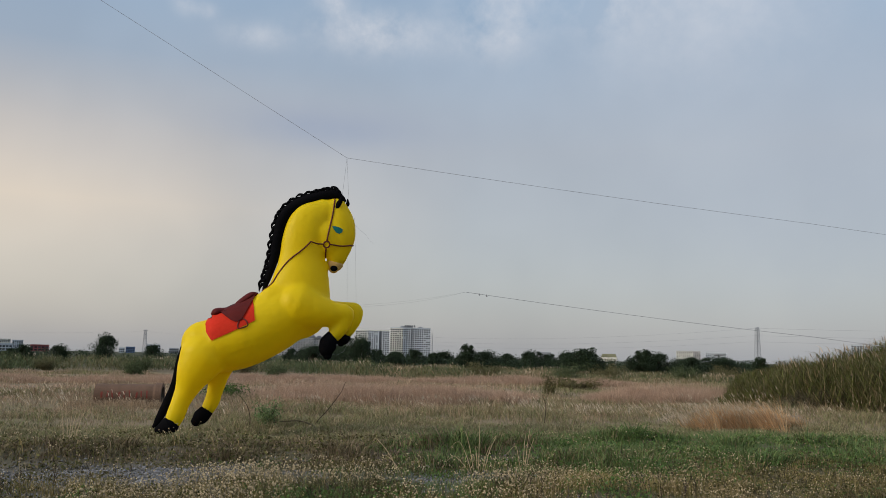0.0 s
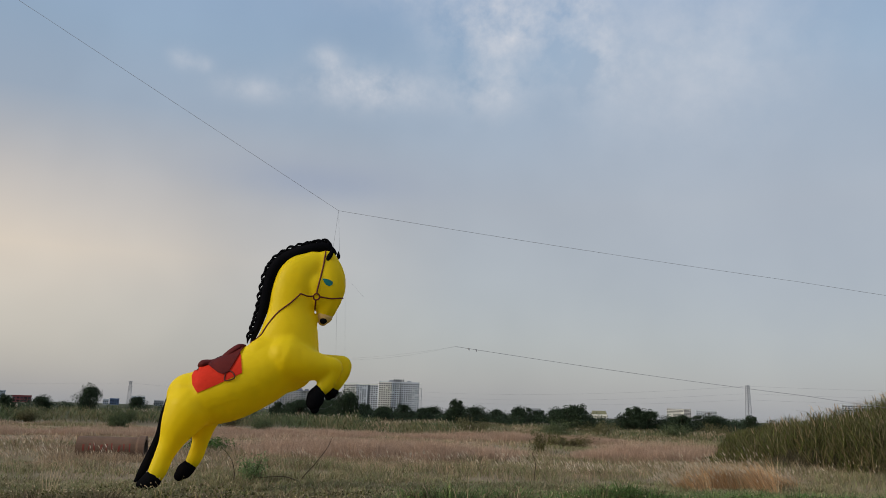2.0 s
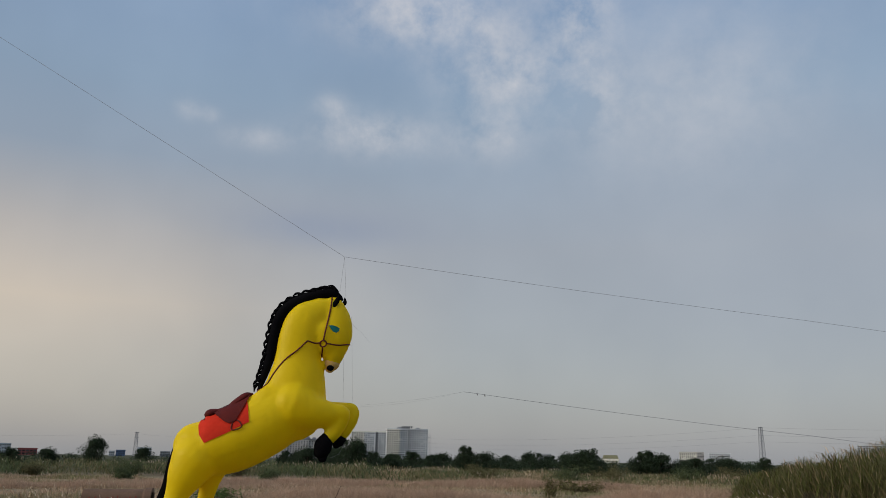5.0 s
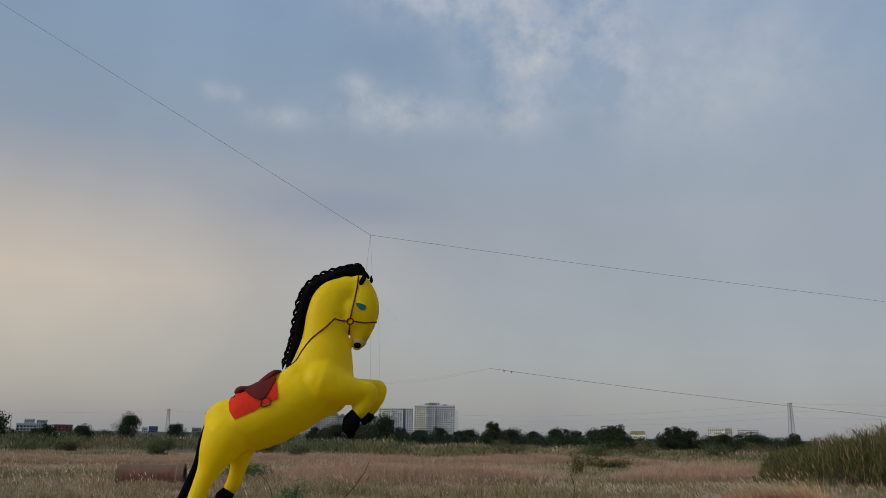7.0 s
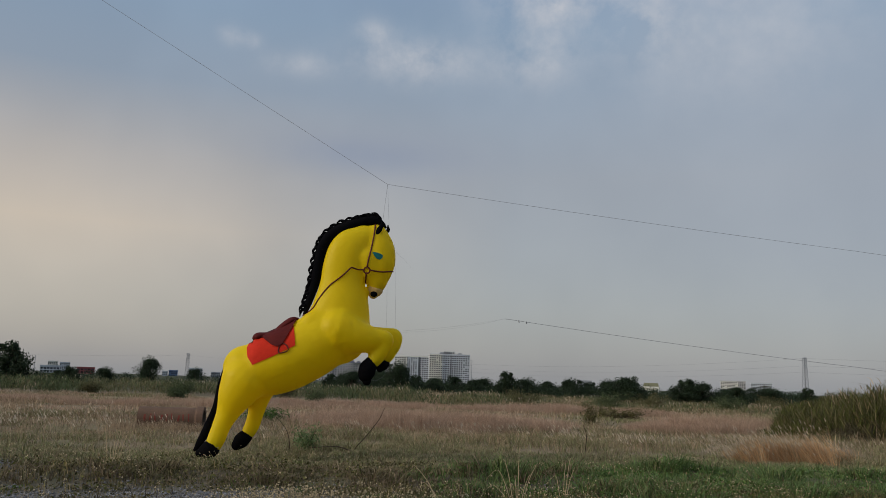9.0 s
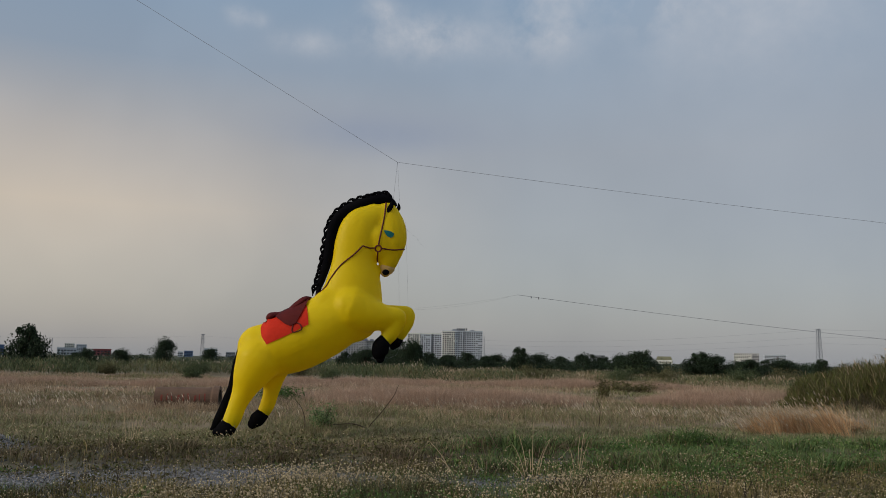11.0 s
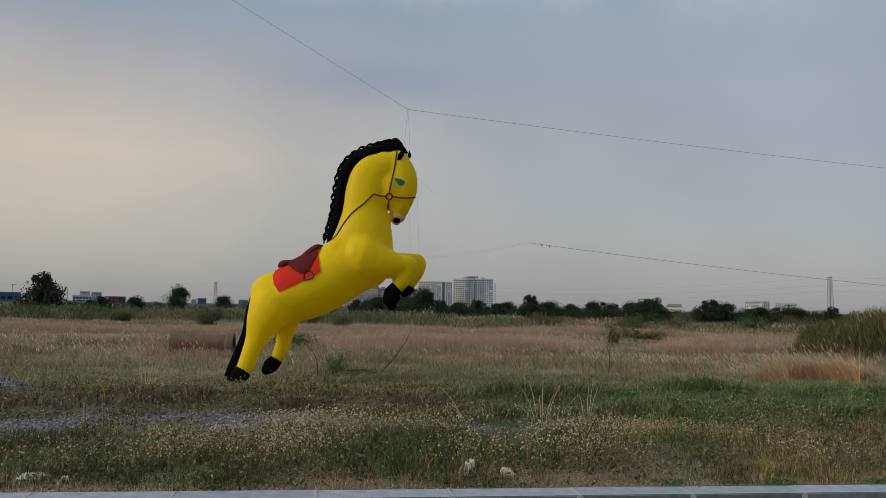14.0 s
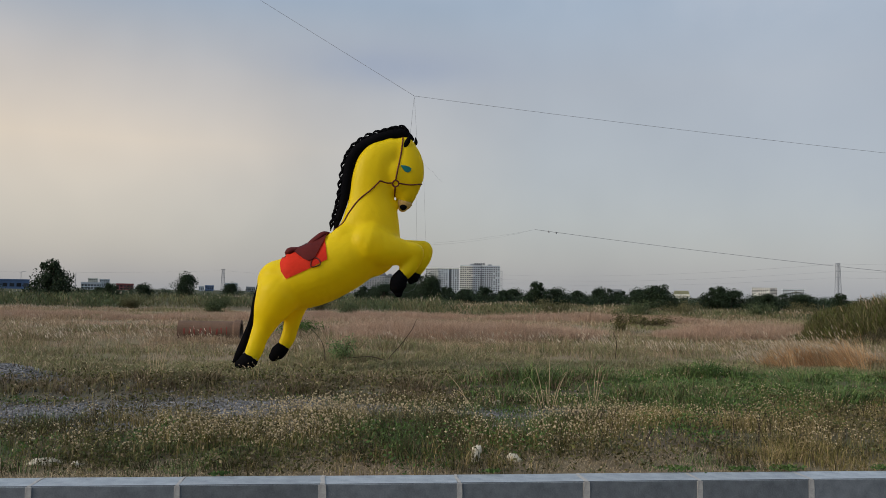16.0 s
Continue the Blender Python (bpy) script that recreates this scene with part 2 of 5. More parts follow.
WEED_GREEN = mat("lush_weed_leaves", (0.085, 0.145, 0.034), (0.06, 0.112, 0.028), rough=0.7, scale=2.0, fine=9.0, island=0.5, bump=0.0, sheer=0.2)
SCRUB = mat("dry_scrub_leaves", (0.105, 0.105, 0.045), (0.14, 0.125, 0.06), rough=0.8, scale=1.0, fine=6.0, island=0.5, bump=0.0, sheer=0.2)
LEAF_DULL = mat("dull_green_leaves", (0.062, 0.088, 0.036), (0.09, 0.108, 0.05), rough=0.8, scale=1.0, fine=6.0, island=0.5, bump=0.0, sheer=0.2)
LEAF_BRIGHT = mat("shrub_leaves", (0.17, 0.235, 0.10), (0.12, 0.18, 0.07), rough=0.7, scale=2.0, fine=9.0, island=0.55, bump=0.0, sheer=0.25)
WHITE_WALL = mat("cream_render", (0.70, 0.69, 0.62), (0.60, 0.60, 0.55), rough=0.9, scale=0.05, fine=1.0, bump=0.0)
GREY_WALL = mat("grey_render", (0.30, 0.32, 0.35), (0.25, 0.27, 0.29), rough=0.9, scale=0.05, fine=1.0, bump=0.0)
PALE_WALL = mat("pale_blue_render", (0.52, 0.56, 0.60), (0.45, 0.49, 0.53), rough=0.9, scale=0.05, fine=1.0, bump=0.0)
OLD_WALL = mat("old_grey_render", (0.44, 0.44, 0.43), (0.35, 0.35, 0.35), rough=0.9, scale=0.05, fine=1.0, bump=0.0)
ROOF = mat("dark_slate_roof", (0.10, 0.105, 0.12), (0.08, 0.085, 0.10), rough=0.8, scale=0.2, fine=2.0, bump=0.0)
PANE = mat("window_glass", (0.045, 0.05, 0.06), (0.03, 0.034, 0.042), rough=0.5, obrand=0.6, bump=0.0, spec=0.15)
# wall render darkened to paint the shade of a recess
RECESS_SHADE = mat("shaded_render", (0.19, 0.20, 0.22), (0.15, 0.16, 0.175), rough=0.9, scale=0.05, fine=1.0, bump=0.0)
BLUE_WALL = mat("blue_cladding", (0.10, 0.16, 0.28), (0.085, 0.135, 0.24), rough=0.7, scale=0.1, fine=1.0, bump=0.0)
RED_WALL = mat("dull_red_wall", (0.28, 0.085, 0.085), (0.22, 0.07, 0.07), rough=0.8, scale=0.1, fine=1.0, bump=0.0)
YEL_ROOF = mat("ochre_roof", (0.17, 0.165, 0.09), (0.13, 0.125, 0.07), rough=0.8, scale=0.5, fine=4.0)
STEEL = mat("galvanised_steel", (0.26, 0.27, 0.29), (0.2, 0.21, 0.23), rough=0.6, metal=0.3)


def ground_material():
    m = bpy.data.materials.new("field_soil")
    m.use_nodes = True
    t = m.node_tree
    p = t.nodes["Principled BSDF"]
    co = t.nodes.new("ShaderNodeTexCoord").outputs["Object"]
    at = t.nodes.new("ShaderNodeAttribute")
    at.attribute_name = "cover"
    sep = t.nodes.new("ShaderNodeSeparateColor")
    t.links.new(at.outputs["Color"], sep.inputs[0])
    n1, n2, n3 = noise_node(t, co, 0.5, 5.0), noise_node(t, co, 9.0, 5.0), noise_node(t, co, 70.0, 3.0)
    soil = mix_node(t, math_node(t, "MULTIPLY_ADD", n2, 2.4, -0.7, clamp=True), (0.09, 0.077, 0.05), (0.155, 0.12, 0.082))
    soil = mix_node(t, math_node(t, "MULTIPLY_ADD", n1, 3.0, -1.2, clamp=True), soil, (0.10, 0.105, 0.05))
    stones = ramp_node(t, n3, [(0.35, (0.075, 0.073, 0.07)), (0.5, (0.155, 0.152, 0.15)), (0.65, (0.235, 0.23, 0.225))])
    dry = mix_node(t, math_node(t, "MULTIPLY_ADD", n1, 3.0, -1.0, clamp=True), (0.27, 0.20, 0.135), (0.19, 0.16, 0.09))
    grav = math_node(t, "MULTIPLY", sep.outputs[0], math_node(t, "MULTIPLY_ADD", n2, 2.5, -0.35, clamp=True), clamp=True)
    col = mix_node(t, sep.outputs[1], soil, dry)
    col = mix_node(t, grav, col, stones)
    col = mix_node(t, sep.outputs[2], col, mix_node(t, n1, (0.035, 0.045, 0.021), (0.06, 0.06, 0.032)))
    t.links.new(col, p.inputs["Base Color"])
    p.inputs["Roughness"].default_value = 0.95
    p.inputs["Specular IOR Level"].default_value = 0.2
    bn = t.nodes.new("ShaderNodeBump")
    bn.inputs["Strength"].default_value, bn.inputs["Distance"].default_value = 0.6, 0.03
    t.links.new(math_node(t, "ADD", n2, n3), bn.inputs["Height"])
    t.links.new(bn.outputs[0], p.inputs["Normal"])
    return m


SOIL = ground_material()

# ---------------------------------------------------------------- building helpers
rng = np.random.default_rng(11)


def part(name, bm, material, parent=None, label="", smooth=False):
    """Links a bmesh as one mesh object under a thing or a part."""
    me = bpy.data.meshes.new(name)
    bm.to_mesh(me)
    bm.free()
    return part_mesh(name, me, material, parent, label, smooth)


def part_mesh(name, me, material, parent=None, label="", smooth=False):
    if material is not None:
        me.materials.clear()
        me.materials.append(material)
    if smooth:
        me.shade_smooth()
    ob = new(name, me)
    ob.parent = parent
    if label:
        tagged(ob, label)
    return ob


def thing(name, label, category, at=(0, 0, 0), turn=0.0, group="", kind=""):
    ob = new(name)
    ob.empty_display_size = 0.2
    ob.matrix_world = pose(*at, 0, 0, turn)
    return tagged(ob, label, category, group, kind)


def box(bm, x0, x1, y0, y1, z0, z1, bevel=0.0):
    r = bmesh.ops.create_cube(bm, size=1.0)
    for v in r["verts"]:
        v.co = Vector(((x0, x1)[v.co.x > 0], (y0, y1)[v.co.y > 0], (z0, z1)[v.co.z > 0]))
    if bevel:
        bmesh.ops.bevel(bm, geom=list({e for v in r["verts"] for e in v.link_edges}), offset=bevel, segments=2, affect="EDGES")
    return bm


def tube(bm, pts, radii, sides=8, flat=1.0, cap=True):
    """A tube through points in order; flat squeezes its local y (depth) radius."""
    rings = []
    P = [Vector(p) for p in pts]
    for i, p in enumerate(P):
        d = (P[min(i + 1, len(P) - 1)] - P[max(i - 1, 0)]).normalized()
        ref = Vector((0, 1, 0)) if abs(d.y) < 0.9 else Vector((1, 0, 0))
        a = d.cross(ref).normalized()
        b = d.cross(a).normalized()
        r = radii[i] if hasattr(radii, "__len__") else radii
        rings.append([bm.verts.new(p + a * math.cos(k * 2 * math.pi / sides) * r + b * math.sin(k * 2 * math.pi / sides) * r * flat) for k in range(sides)])
    for r0, r1 in zip(rings, rings[1:]):
        for k in range(sides):
            bm.faces.new((r0[k], r0[(k + 1) % sides], r1[(k + 1) % sides], r1[k]))
    if cap:
        bm.faces.new(rings[0][::-1])
        bm.faces.new(rings[-1])
    return bm


def spline(pts, n=6):
    """Catmull-Rom points through the rows of pts."""
    P = np.array(pts, float)
    P = np.vstack([2 * P[0] - P[1], P, 2 * P[-1] - P[-2]])
    out = []
    for i in range(1, len(P) - 2):
        for k in range(n):
            t = k / n
            out.append(0.5 * (2 * P[i] + (P[i + 1] - P[i - 1]) * t + (2 * P[i - 1] - 5 * P[i] + 4 * P[i + 1] - P[i + 2]) * t * t
                              + (3 * P[i] - P[i - 1] - 3 * P[i + 1] + P[i + 2]) * t ** 3))
    out.append(P[-2])
    return np.array(out)


def lattice(x, y, scale, seed=0):
    """Smooth value noise in 0..1 over the plan."""
    x, y = np.asarray(x, float) / scale + 1000, np.asarray(y, float) / scale + 1000
    i, j = np.floor(x).astype(np.int64), np.floor(y).astype(np.int64)
    u, v = x - i, y - j
    u, v = u * u * (3 - 2 * u), v * v * (3 - 2 * v)

    def h(a, b):
        n = (a * 374761393 + b * 668265263 + seed * 974711) & 0x7FFFFFFF
        n = ((n ^ (n >> 13)) * 1274126177) & 0x7FFFFFFF
        return ((n ^ (n >> 16)) & 0xFFFF) / 65535.0
    return (h(i, j) * (1 - u) + h(i + 1, j) * u) * (1 - v) + (h(i, j + 1) * (1 - u) + h(i + 1, j + 1) * u) * v


KERB_SLOPE, KERB_FRONT, KERB_BACK = 0.200, 6.21, 6.50   # kerb: y = slope * x + front/back


def bump_at(x, y, cx, cy, rx, ry, h):
    return h * np.exp(-((x - cx) / rx) ** 2 - ((y - cy) / ry) ** 2)


def ground_z(x, y):
    x, y = np.asarray(x, float), np.asarray(y, float)
    c = y - KERB_SLOPE * x
    z = (lattice(x, y, 1.6, 1) - 0.5) * 0.10 + (lattice(x, y, 0.5, 2) - 0.5) * 0.04 + (lattice(x, y, 7.0, 3) - 0.5) * 0.14
    z = z + (0.05 + 0.17 * lattice(x, y, 1.3, 4)) * np.exp(-((c - 11.9) / 0.95) ** 2)
    z = z + bump_at(x, y, 3.2, 14.0, 0.7, 0.5, 0.13) + bump_at(x, y, -7.65, 11.6, 1.05, 0.7, 0.32) + bump_at(x, y, 16, 28, 5, 4, 0.5)
    z = z + bump_at(x, y, 11.2, 24.8, 1.2, 0.9, 0.22) + bump_at(x, y, -4.2, 13.1, 2.2, 0.6, 0.11)
    fade = np.clip((c - 6.55) / 1.2, 0, 1) * np.clip((400 - np.hypot(x, y)) / 300, 0, 1)
    z = z * fade - 0.02
    return np.where(c < 6.45, -0.30, z)


def mesh_of(name, V, F):
    me = bpy.data.meshes.new(name)
    V, F = np.ascontiguousarray(V, np.float32), np.ascontiguousarray(F, np.int32)
    n = F.shape[1]
    me.vertices.add(len(V))
    me.vertices.foreach_set("co", V.ravel())
    me.loops.add(F.size)
    me.loops.foreach_set("vertex_index", F.ravel())
    me.polygons.add(len(F))
    me.polygons.foreach_set("loop_start", np.arange(0, F.size, n, dtype=np.int32))
    me.update(calc_edges=True)
    me.validate()
    return me


def stuff(name, V, F, material, label, category):
    ob = new(name, mesh_of(name, V, F))
    ob.data.materials.append(material)
    return tagged(ob, label, category, kind="stuff")


def wedge(n, d0, d1, a0=-34.0, a1=39.0):
    """n places spread evenly over a wedge of the plan in front of the origin; a: degrees to the left."""
    d = np.sqrt(rng.random(n) * (d1 * d1 - d0 * d0) + d0 * d0)
    a = np.radians(rng.random(n) * (a1 - a0) + a0)
    return -np.sin(a) * d, np.cos(a) * d


def blades(x, y, z, h, w, lean, wind=(0.0, 0.0), curl=1.0):
    """Tapered three-triangle blades: h height, w width, lean sideways reach as a share of h."""
    n = len(x)
    th, la = rng.random(n) * 2 * np.pi, rng.random(n) * 2 * np.pi
    lx, ly = (np.cos(la) * lean + wind[0]) * h, (np.sin(la) * lean + wind[1]) * h
    wx, wy = np.cos(th) * w / 2, np.sin(th) * w / 2
    V = np.zeros((n, 5, 3))
    mid = 0.55
    m2 = mid ** (1 + curl)
    V[:, 0] = np.stack([x - wx, y - wy, z - 0.02], 1)
    V[:, 1] = np.stack([x + wx, y + wy, z - 0.02], 1)
    V[:, 2] = np.stack([x + lx * m2 + wx * 0.8, y + ly * m2 + wy * 0.8, z + h * mid], 1)
    V[:, 3] = np.stack([x + lx * m2 - wx * 0.8, y + ly * m2 - wy * 0.8, z + h * mid], 1)
    V[:, 4] = np.stack([x + lx, y + ly, z + h * (1 - 0.25 * np.hypot(lx, ly) / h)], 1)
    k = np.arange(n)[:, None] * 5
    F = np.concatenate([k + [0, 1, 2], k + [0, 2, 3], k + [3, 2, 4]], 0)
    return V.reshape(-1, 3), F, V[:, 4]


def join(*pieces):
    Vs, Fs, o = [], [], 0
    for V, F in pieces:
        Vs.append(V)
        Fs.append(F + o)
        o += len(V)
    return np.concatenate(Vs), np.concatenate(Fs)


def octa(P, r, squash=1.0):
    """A small eight-faced grain at each place."""
    n = len(P)
    r = np.broadcast_to(r, (n,))[:, None]
    D = np.array([(1, 0, 0), (0, 1, 0), (-1, 0, 0), (0, -1, 0), (0, 0, squash), (0, 0, -squash)], float)
    V = P[:, None, :] + D[None] * r[:, :, None] * (0.75 + 0.5 * rng.random((n, 6, 1)))
    f = np.array([(0, 1, 4), (1, 2, 4), (2, 3, 4), (3, 0, 4), (1, 0, 5), (2, 1, 5), (3, 2, 5), (0, 3, 5)])
    F = (np.arange(n)[:, None, None] * 6 + f[None]).reshape(-1, 3)
    return V.reshape(-1, 3), F


# ---------------------------------------------------------------- ground, road and kerb


def build_ground():
    ys = np.concatenate([[-4200, -1500, -500, -150, -60, -25, -10, 0], np.arange(3.5, 20, 0.16), np.geomspace(20, 110, 60)[1:], np.geomspace(110, 4300, 26)[1:]])
    xs = np.concatenate([-np.geomspace(14, 4300, 44)[::-1], np.arange(-13.8, 13.9, 0.2), np.geomspace(14, 4300, 44)])
    Xg, Yg = np.meshgrid(xs, ys)
    # rows near the camera run along the kerb
    Yg = Yg + KERB_SLOPE * Xg * np.clip((60 - np.abs(Yg)) / 40, 0, 1) * (np.abs(Xg) < 60)
    Zg = ground_z(Xg, Yg)
    V = np.stack([Xg, Yg, Zg], -1).reshape(-1, 3)
    nx, ny = len(xs), len(ys)
    i = (np.arange(ny - 1)[:, None] * nx + np.arange(nx - 1)[None]).ravel()
    F = np.stack([i, i + 1, i + nx + 1, i + nx], 1)
    me = mesh_of("ground", V, F)
    x, y = V[:, 0], V[:, 1]
    c = y - KERB_SLOPE * x
    track = np.exp(-((c - 9.6 - 0.5 * (lattice(x, y, 2.2, 5) - 0.5)) / 0.95) ** 2) * np.clip((2.6 - x) / 2.0, 0, 1) * (x > -14)
    pile = np.exp(-((x + 7.7) / 1.1) ** 2 - ((y - 11.3) / 0.85) ** 2) * 2.0
    dry = np.clip((c - 12.5) / 5, 0, 1) * np.clip((95 - c) / 45, 0.1, 1) + np.clip((7.4 - c) / 0.5, 0, 1) * 0.7
    col = np.zeros((len(V), 4), np.float32)
    col[:, 0], col[:, 1], col[:, 2], col[:, 3] = np.clip(track * 1.3 + pile, 0, 1), np.clip(dry, 0, 1), np.clip((c - 70) / 40, 0, 1), 1
    at = me.color_attributes.new("cover", "FLOAT_COLOR", "POINT")
    at.data.foreach_set("color", col.ravel())
    me.materials.append(SOIL)
    me.shade_smooth()
    tagged(new("ground", me), "open field of rough soil with gravel patches", "ground", kind="structure")


build_ground()


def build_road():
    bm = bmesh.new()
    r = box(bm, -160, 160, -9.0, KERB_FRONT - 0.012, -0.29, -0.19)
    for v in bm.verts:
        v.co.y += KERB_SLOPE * v.co.x
    part("road", bm, ASPHALT)
    tagged(bpy.data.objects["road"], "plain dark asphalt road beside the kerb", "road", kind="structure")


build_road()


def build_kerb():
    kerb = thing("kerb", "grey precast concrete kerb with mortared joints beside the field", "kerb", (0, KERB_FRONT, 0), math.degrees(math.atan(KERB_SLOPE)), kind="structure")
    L, gap, wide = 0.985, 0.012, 0.275
    bm = bmesh.new()
    box(bm, 0, L - gap, 0, wide, -0.30, 0.0, 0.007)
    block = bpy.data.meshes.new("kerb_block")
    bm.to_mesh(block)
    bm.free()
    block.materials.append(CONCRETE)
    block.materials.append(FACE_SHADE)
    # sides turned to the road take the shade-darkened concrete
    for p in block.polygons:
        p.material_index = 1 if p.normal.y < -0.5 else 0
    bm = bmesh.new()
    box(bm, -0.024, 0.024, -0.005, 0.004, -0.30, -0.006)
    box(bm, -0.014, 0.012, 0.004, wide - 0.01, -0.2, 0.003)
    bmesh.ops.subdivide_edges(bm, edges=bm.edges, cuts=3, use_grid_fill=True)
    for v in bm.verts:       # smeared, uneven edges
        v.co.x += math.copysign(0.008, v.co.x) * noise.noise(Vector((v.co.z * 22, v.co.y * 22, 3 + (v.co.x > 0)))) + 0.005 * math.sin(v.co.z * 40 + v.co.y * 25)
    joint = bpy.data.meshes.new("mortar_joint")
    bm.to_mesh(joint)
    bm.free()
    joint.materials.append(MORTAR)
    # the blocks were cut to slightly uneven lengths
    cuts = [-3.433, -2.419, -1.389, -0.377, 0.594, 1.487, 2.395]
    cuts = [cuts[0] - L * k for k in range(14, 0, -1)] + cuts + [cuts[-1] + 0.93 * k for k in range(1, 18)]
    for u0, u1 in zip(cuts, cuts[1:]):
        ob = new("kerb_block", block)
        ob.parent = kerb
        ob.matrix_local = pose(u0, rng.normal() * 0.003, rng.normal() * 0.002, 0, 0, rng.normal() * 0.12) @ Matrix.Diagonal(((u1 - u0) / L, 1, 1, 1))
        jo = new("mortar_joint", joint)
        jo.parent = kerb
        jo.matrix_local = pose(u0 - gap / 2, -0.001, 0, 0, 0, 0) @ Matrix.Diagonal((0.8 + 0.5 * rng.random(), 1, 1, 1))


build_kerb()

# ---------------------------------------------------------------- the kite
from mathutils.bvhtree import BVHTree

KU = 0.0102
KITE_AT, KITE_TURN = (-3.037, 14.485, 0.0), 11.84


def kp(cx, cy, depth=0.0):
    """A place in the kite's own plane from its sewing plan (plan units: about 1 cm, x forwards, y down)."""
    return Vector((0.010088 * cx + 0.000274 * cy - 6.146, depth, 6.769 + 0.000257 * cx - 0.010207 * cy))


def limb(bm, rows, squeeze=0.9, sides=20):
    """A swollen tube through rows of (x, y, radius, depth) in plan units."""
    R = spline(rows, 5)
    tube(bm, [kp(a, b, d * KU) for a, b, r, d in R], [r * KU for a, b, r, d in R], sides, squeeze)
    for a, b, r, d in (R[0], R[-1]):
        bmesh.ops.create_uvsphere(bm, u_segments=14, v_segments=9, radius=r * KU * 0.98, matrix=Matrix.Translation(kp(a, b, d * KU)) @ Matrix.Diagonal((1, squeeze, 1, 1)))


def fused(name, build, voxel=0.032, rounds=7, crease=0.009):
    """One smooth skin round the tubes that build() puts into a bmesh."""
    bm = bmesh.new()
    build(bm)
    me = bpy.data.meshes.new(name)
    bm.to_mesh(me)
    bm.free()
    ob = new(name, me)
    mod = ob.modifiers.new("skin", "REMESH")
    mod.mode, mod.voxel_size = "VOXEL", voxel
    dg = bpy.context.evaluated_depsgraph_get()
    dg.update()
    skin = bpy.data.meshes.new_from_object(ob.evaluated_get(dg))
    bpy.data.objects.remove(ob)
    bpy.data.meshes.remove(me)
    bm = bmesh.new()
    bm.from_mesh(skin)
    bpy.data.meshes.remove(skin)
    for _ in range(rounds):
        bmesh.ops.smooth_vert(bm, verts=bm.verts, factor=0.5, use_axis_x=True, use_axis_y=True, use_axis_z=True)
    if crease:       # shallow folds pulled into the cloth
        bm.normal_update()
        moves = []
        for v in bm.verts:
            p = v.co + noise.noise_vector(v.co * 1.1) * 0.35
            fold = max(0.0, 1 - abs(noise.noise(Vector((p.x * 2.1, p.y * 2.1, p.z * 1.5)))) * 7) ** 2
            fine = max(0.0, 1 - abs(noise.noise(Vector((p.x * 5.5 + 9, p.y * 5.5, p.z * 4.0)))) * 6) ** 2
            patch = max(0.0, noise.noise(v.co * 0.9 + Vector((3, 7, 1))) + 0.25)
            moves.append(v.normal * -(crease * (0.6 * fold + 0.9 * fine * patch)))
        for v, d in zip(bm.verts, moves):
            v.co += d
    return bm


def kite_body(bm):
    limb(bm, [(482, 522, 40, 0), (500, 522, 49, 0), (528, 516, 53, 0), (556, 505, 55, 0), (600, 482, 54, 0), (632, 462, 50, 0)], 0.95, 28)
    limb(bm, [(638, 456, 62, 0), (643, 424, 53, 0), (645, 398, 47, 0), (645, 370, 39, 0), (649, 336, 38, 0), (660, 308, 36, 0), (682, 290, 26, 0)], 0.66, 24)
    limb(bm, [(705, 285, 23, 0), (711, 309, 28.5, 0), (711, 333, 30, 0), (709, 354, 25, 0), (707, 371, 19, 0), (705, 381, 14.5, 0)], 0.72, 20)
    limb(bm, [(640, 458, 40, -22), (675, 468, 30, -25), (705, 471, 20, -25), (724, 471, 14.5, -25), (717, 488, 15, -24), (707, 503, 14, -24), (700, 512, 12, -24)], 0.9)
    limb(bm, [(640, 460, 38, 22), (690, 468, 26, 25), (725, 464, 17, 25), (744, 463, 14, 25), (741, 479, 15, 25), (731, 497, 13.5, 24), (726, 507, 11, 24)], 0.9)
    limb(bm, [(482, 545, 40, -19), (468, 573, 30, -22), (459, 594, 21, -22), (449, 617, 16, -22), (441, 640, 15.5, -23), (435, 653, 13.5, -24)], 0.85)
    limb(bm, [(508, 556, 27, 19), (505, 583, 17, 22), (500, 605, 14, 23), (495, 622, 13.5, 24), (488, 635, 12, 24)], 0.85)
    for e in (-1, 1):   # shoulders, haunches and cheeks
        limb(bm, [(600, 455, 33, e * 17), (625, 463, 35, e * 20), (655, 472, 29, e * 21)], 0.7)
        limb(bm, [(478, 530, 31, e * 15), (480, 552, 36, e * 20)], 0.8)
        limb(bm, [(691, 330, 22, e * 11), (694, 350, 17, e * 11)], 0.6, 14)


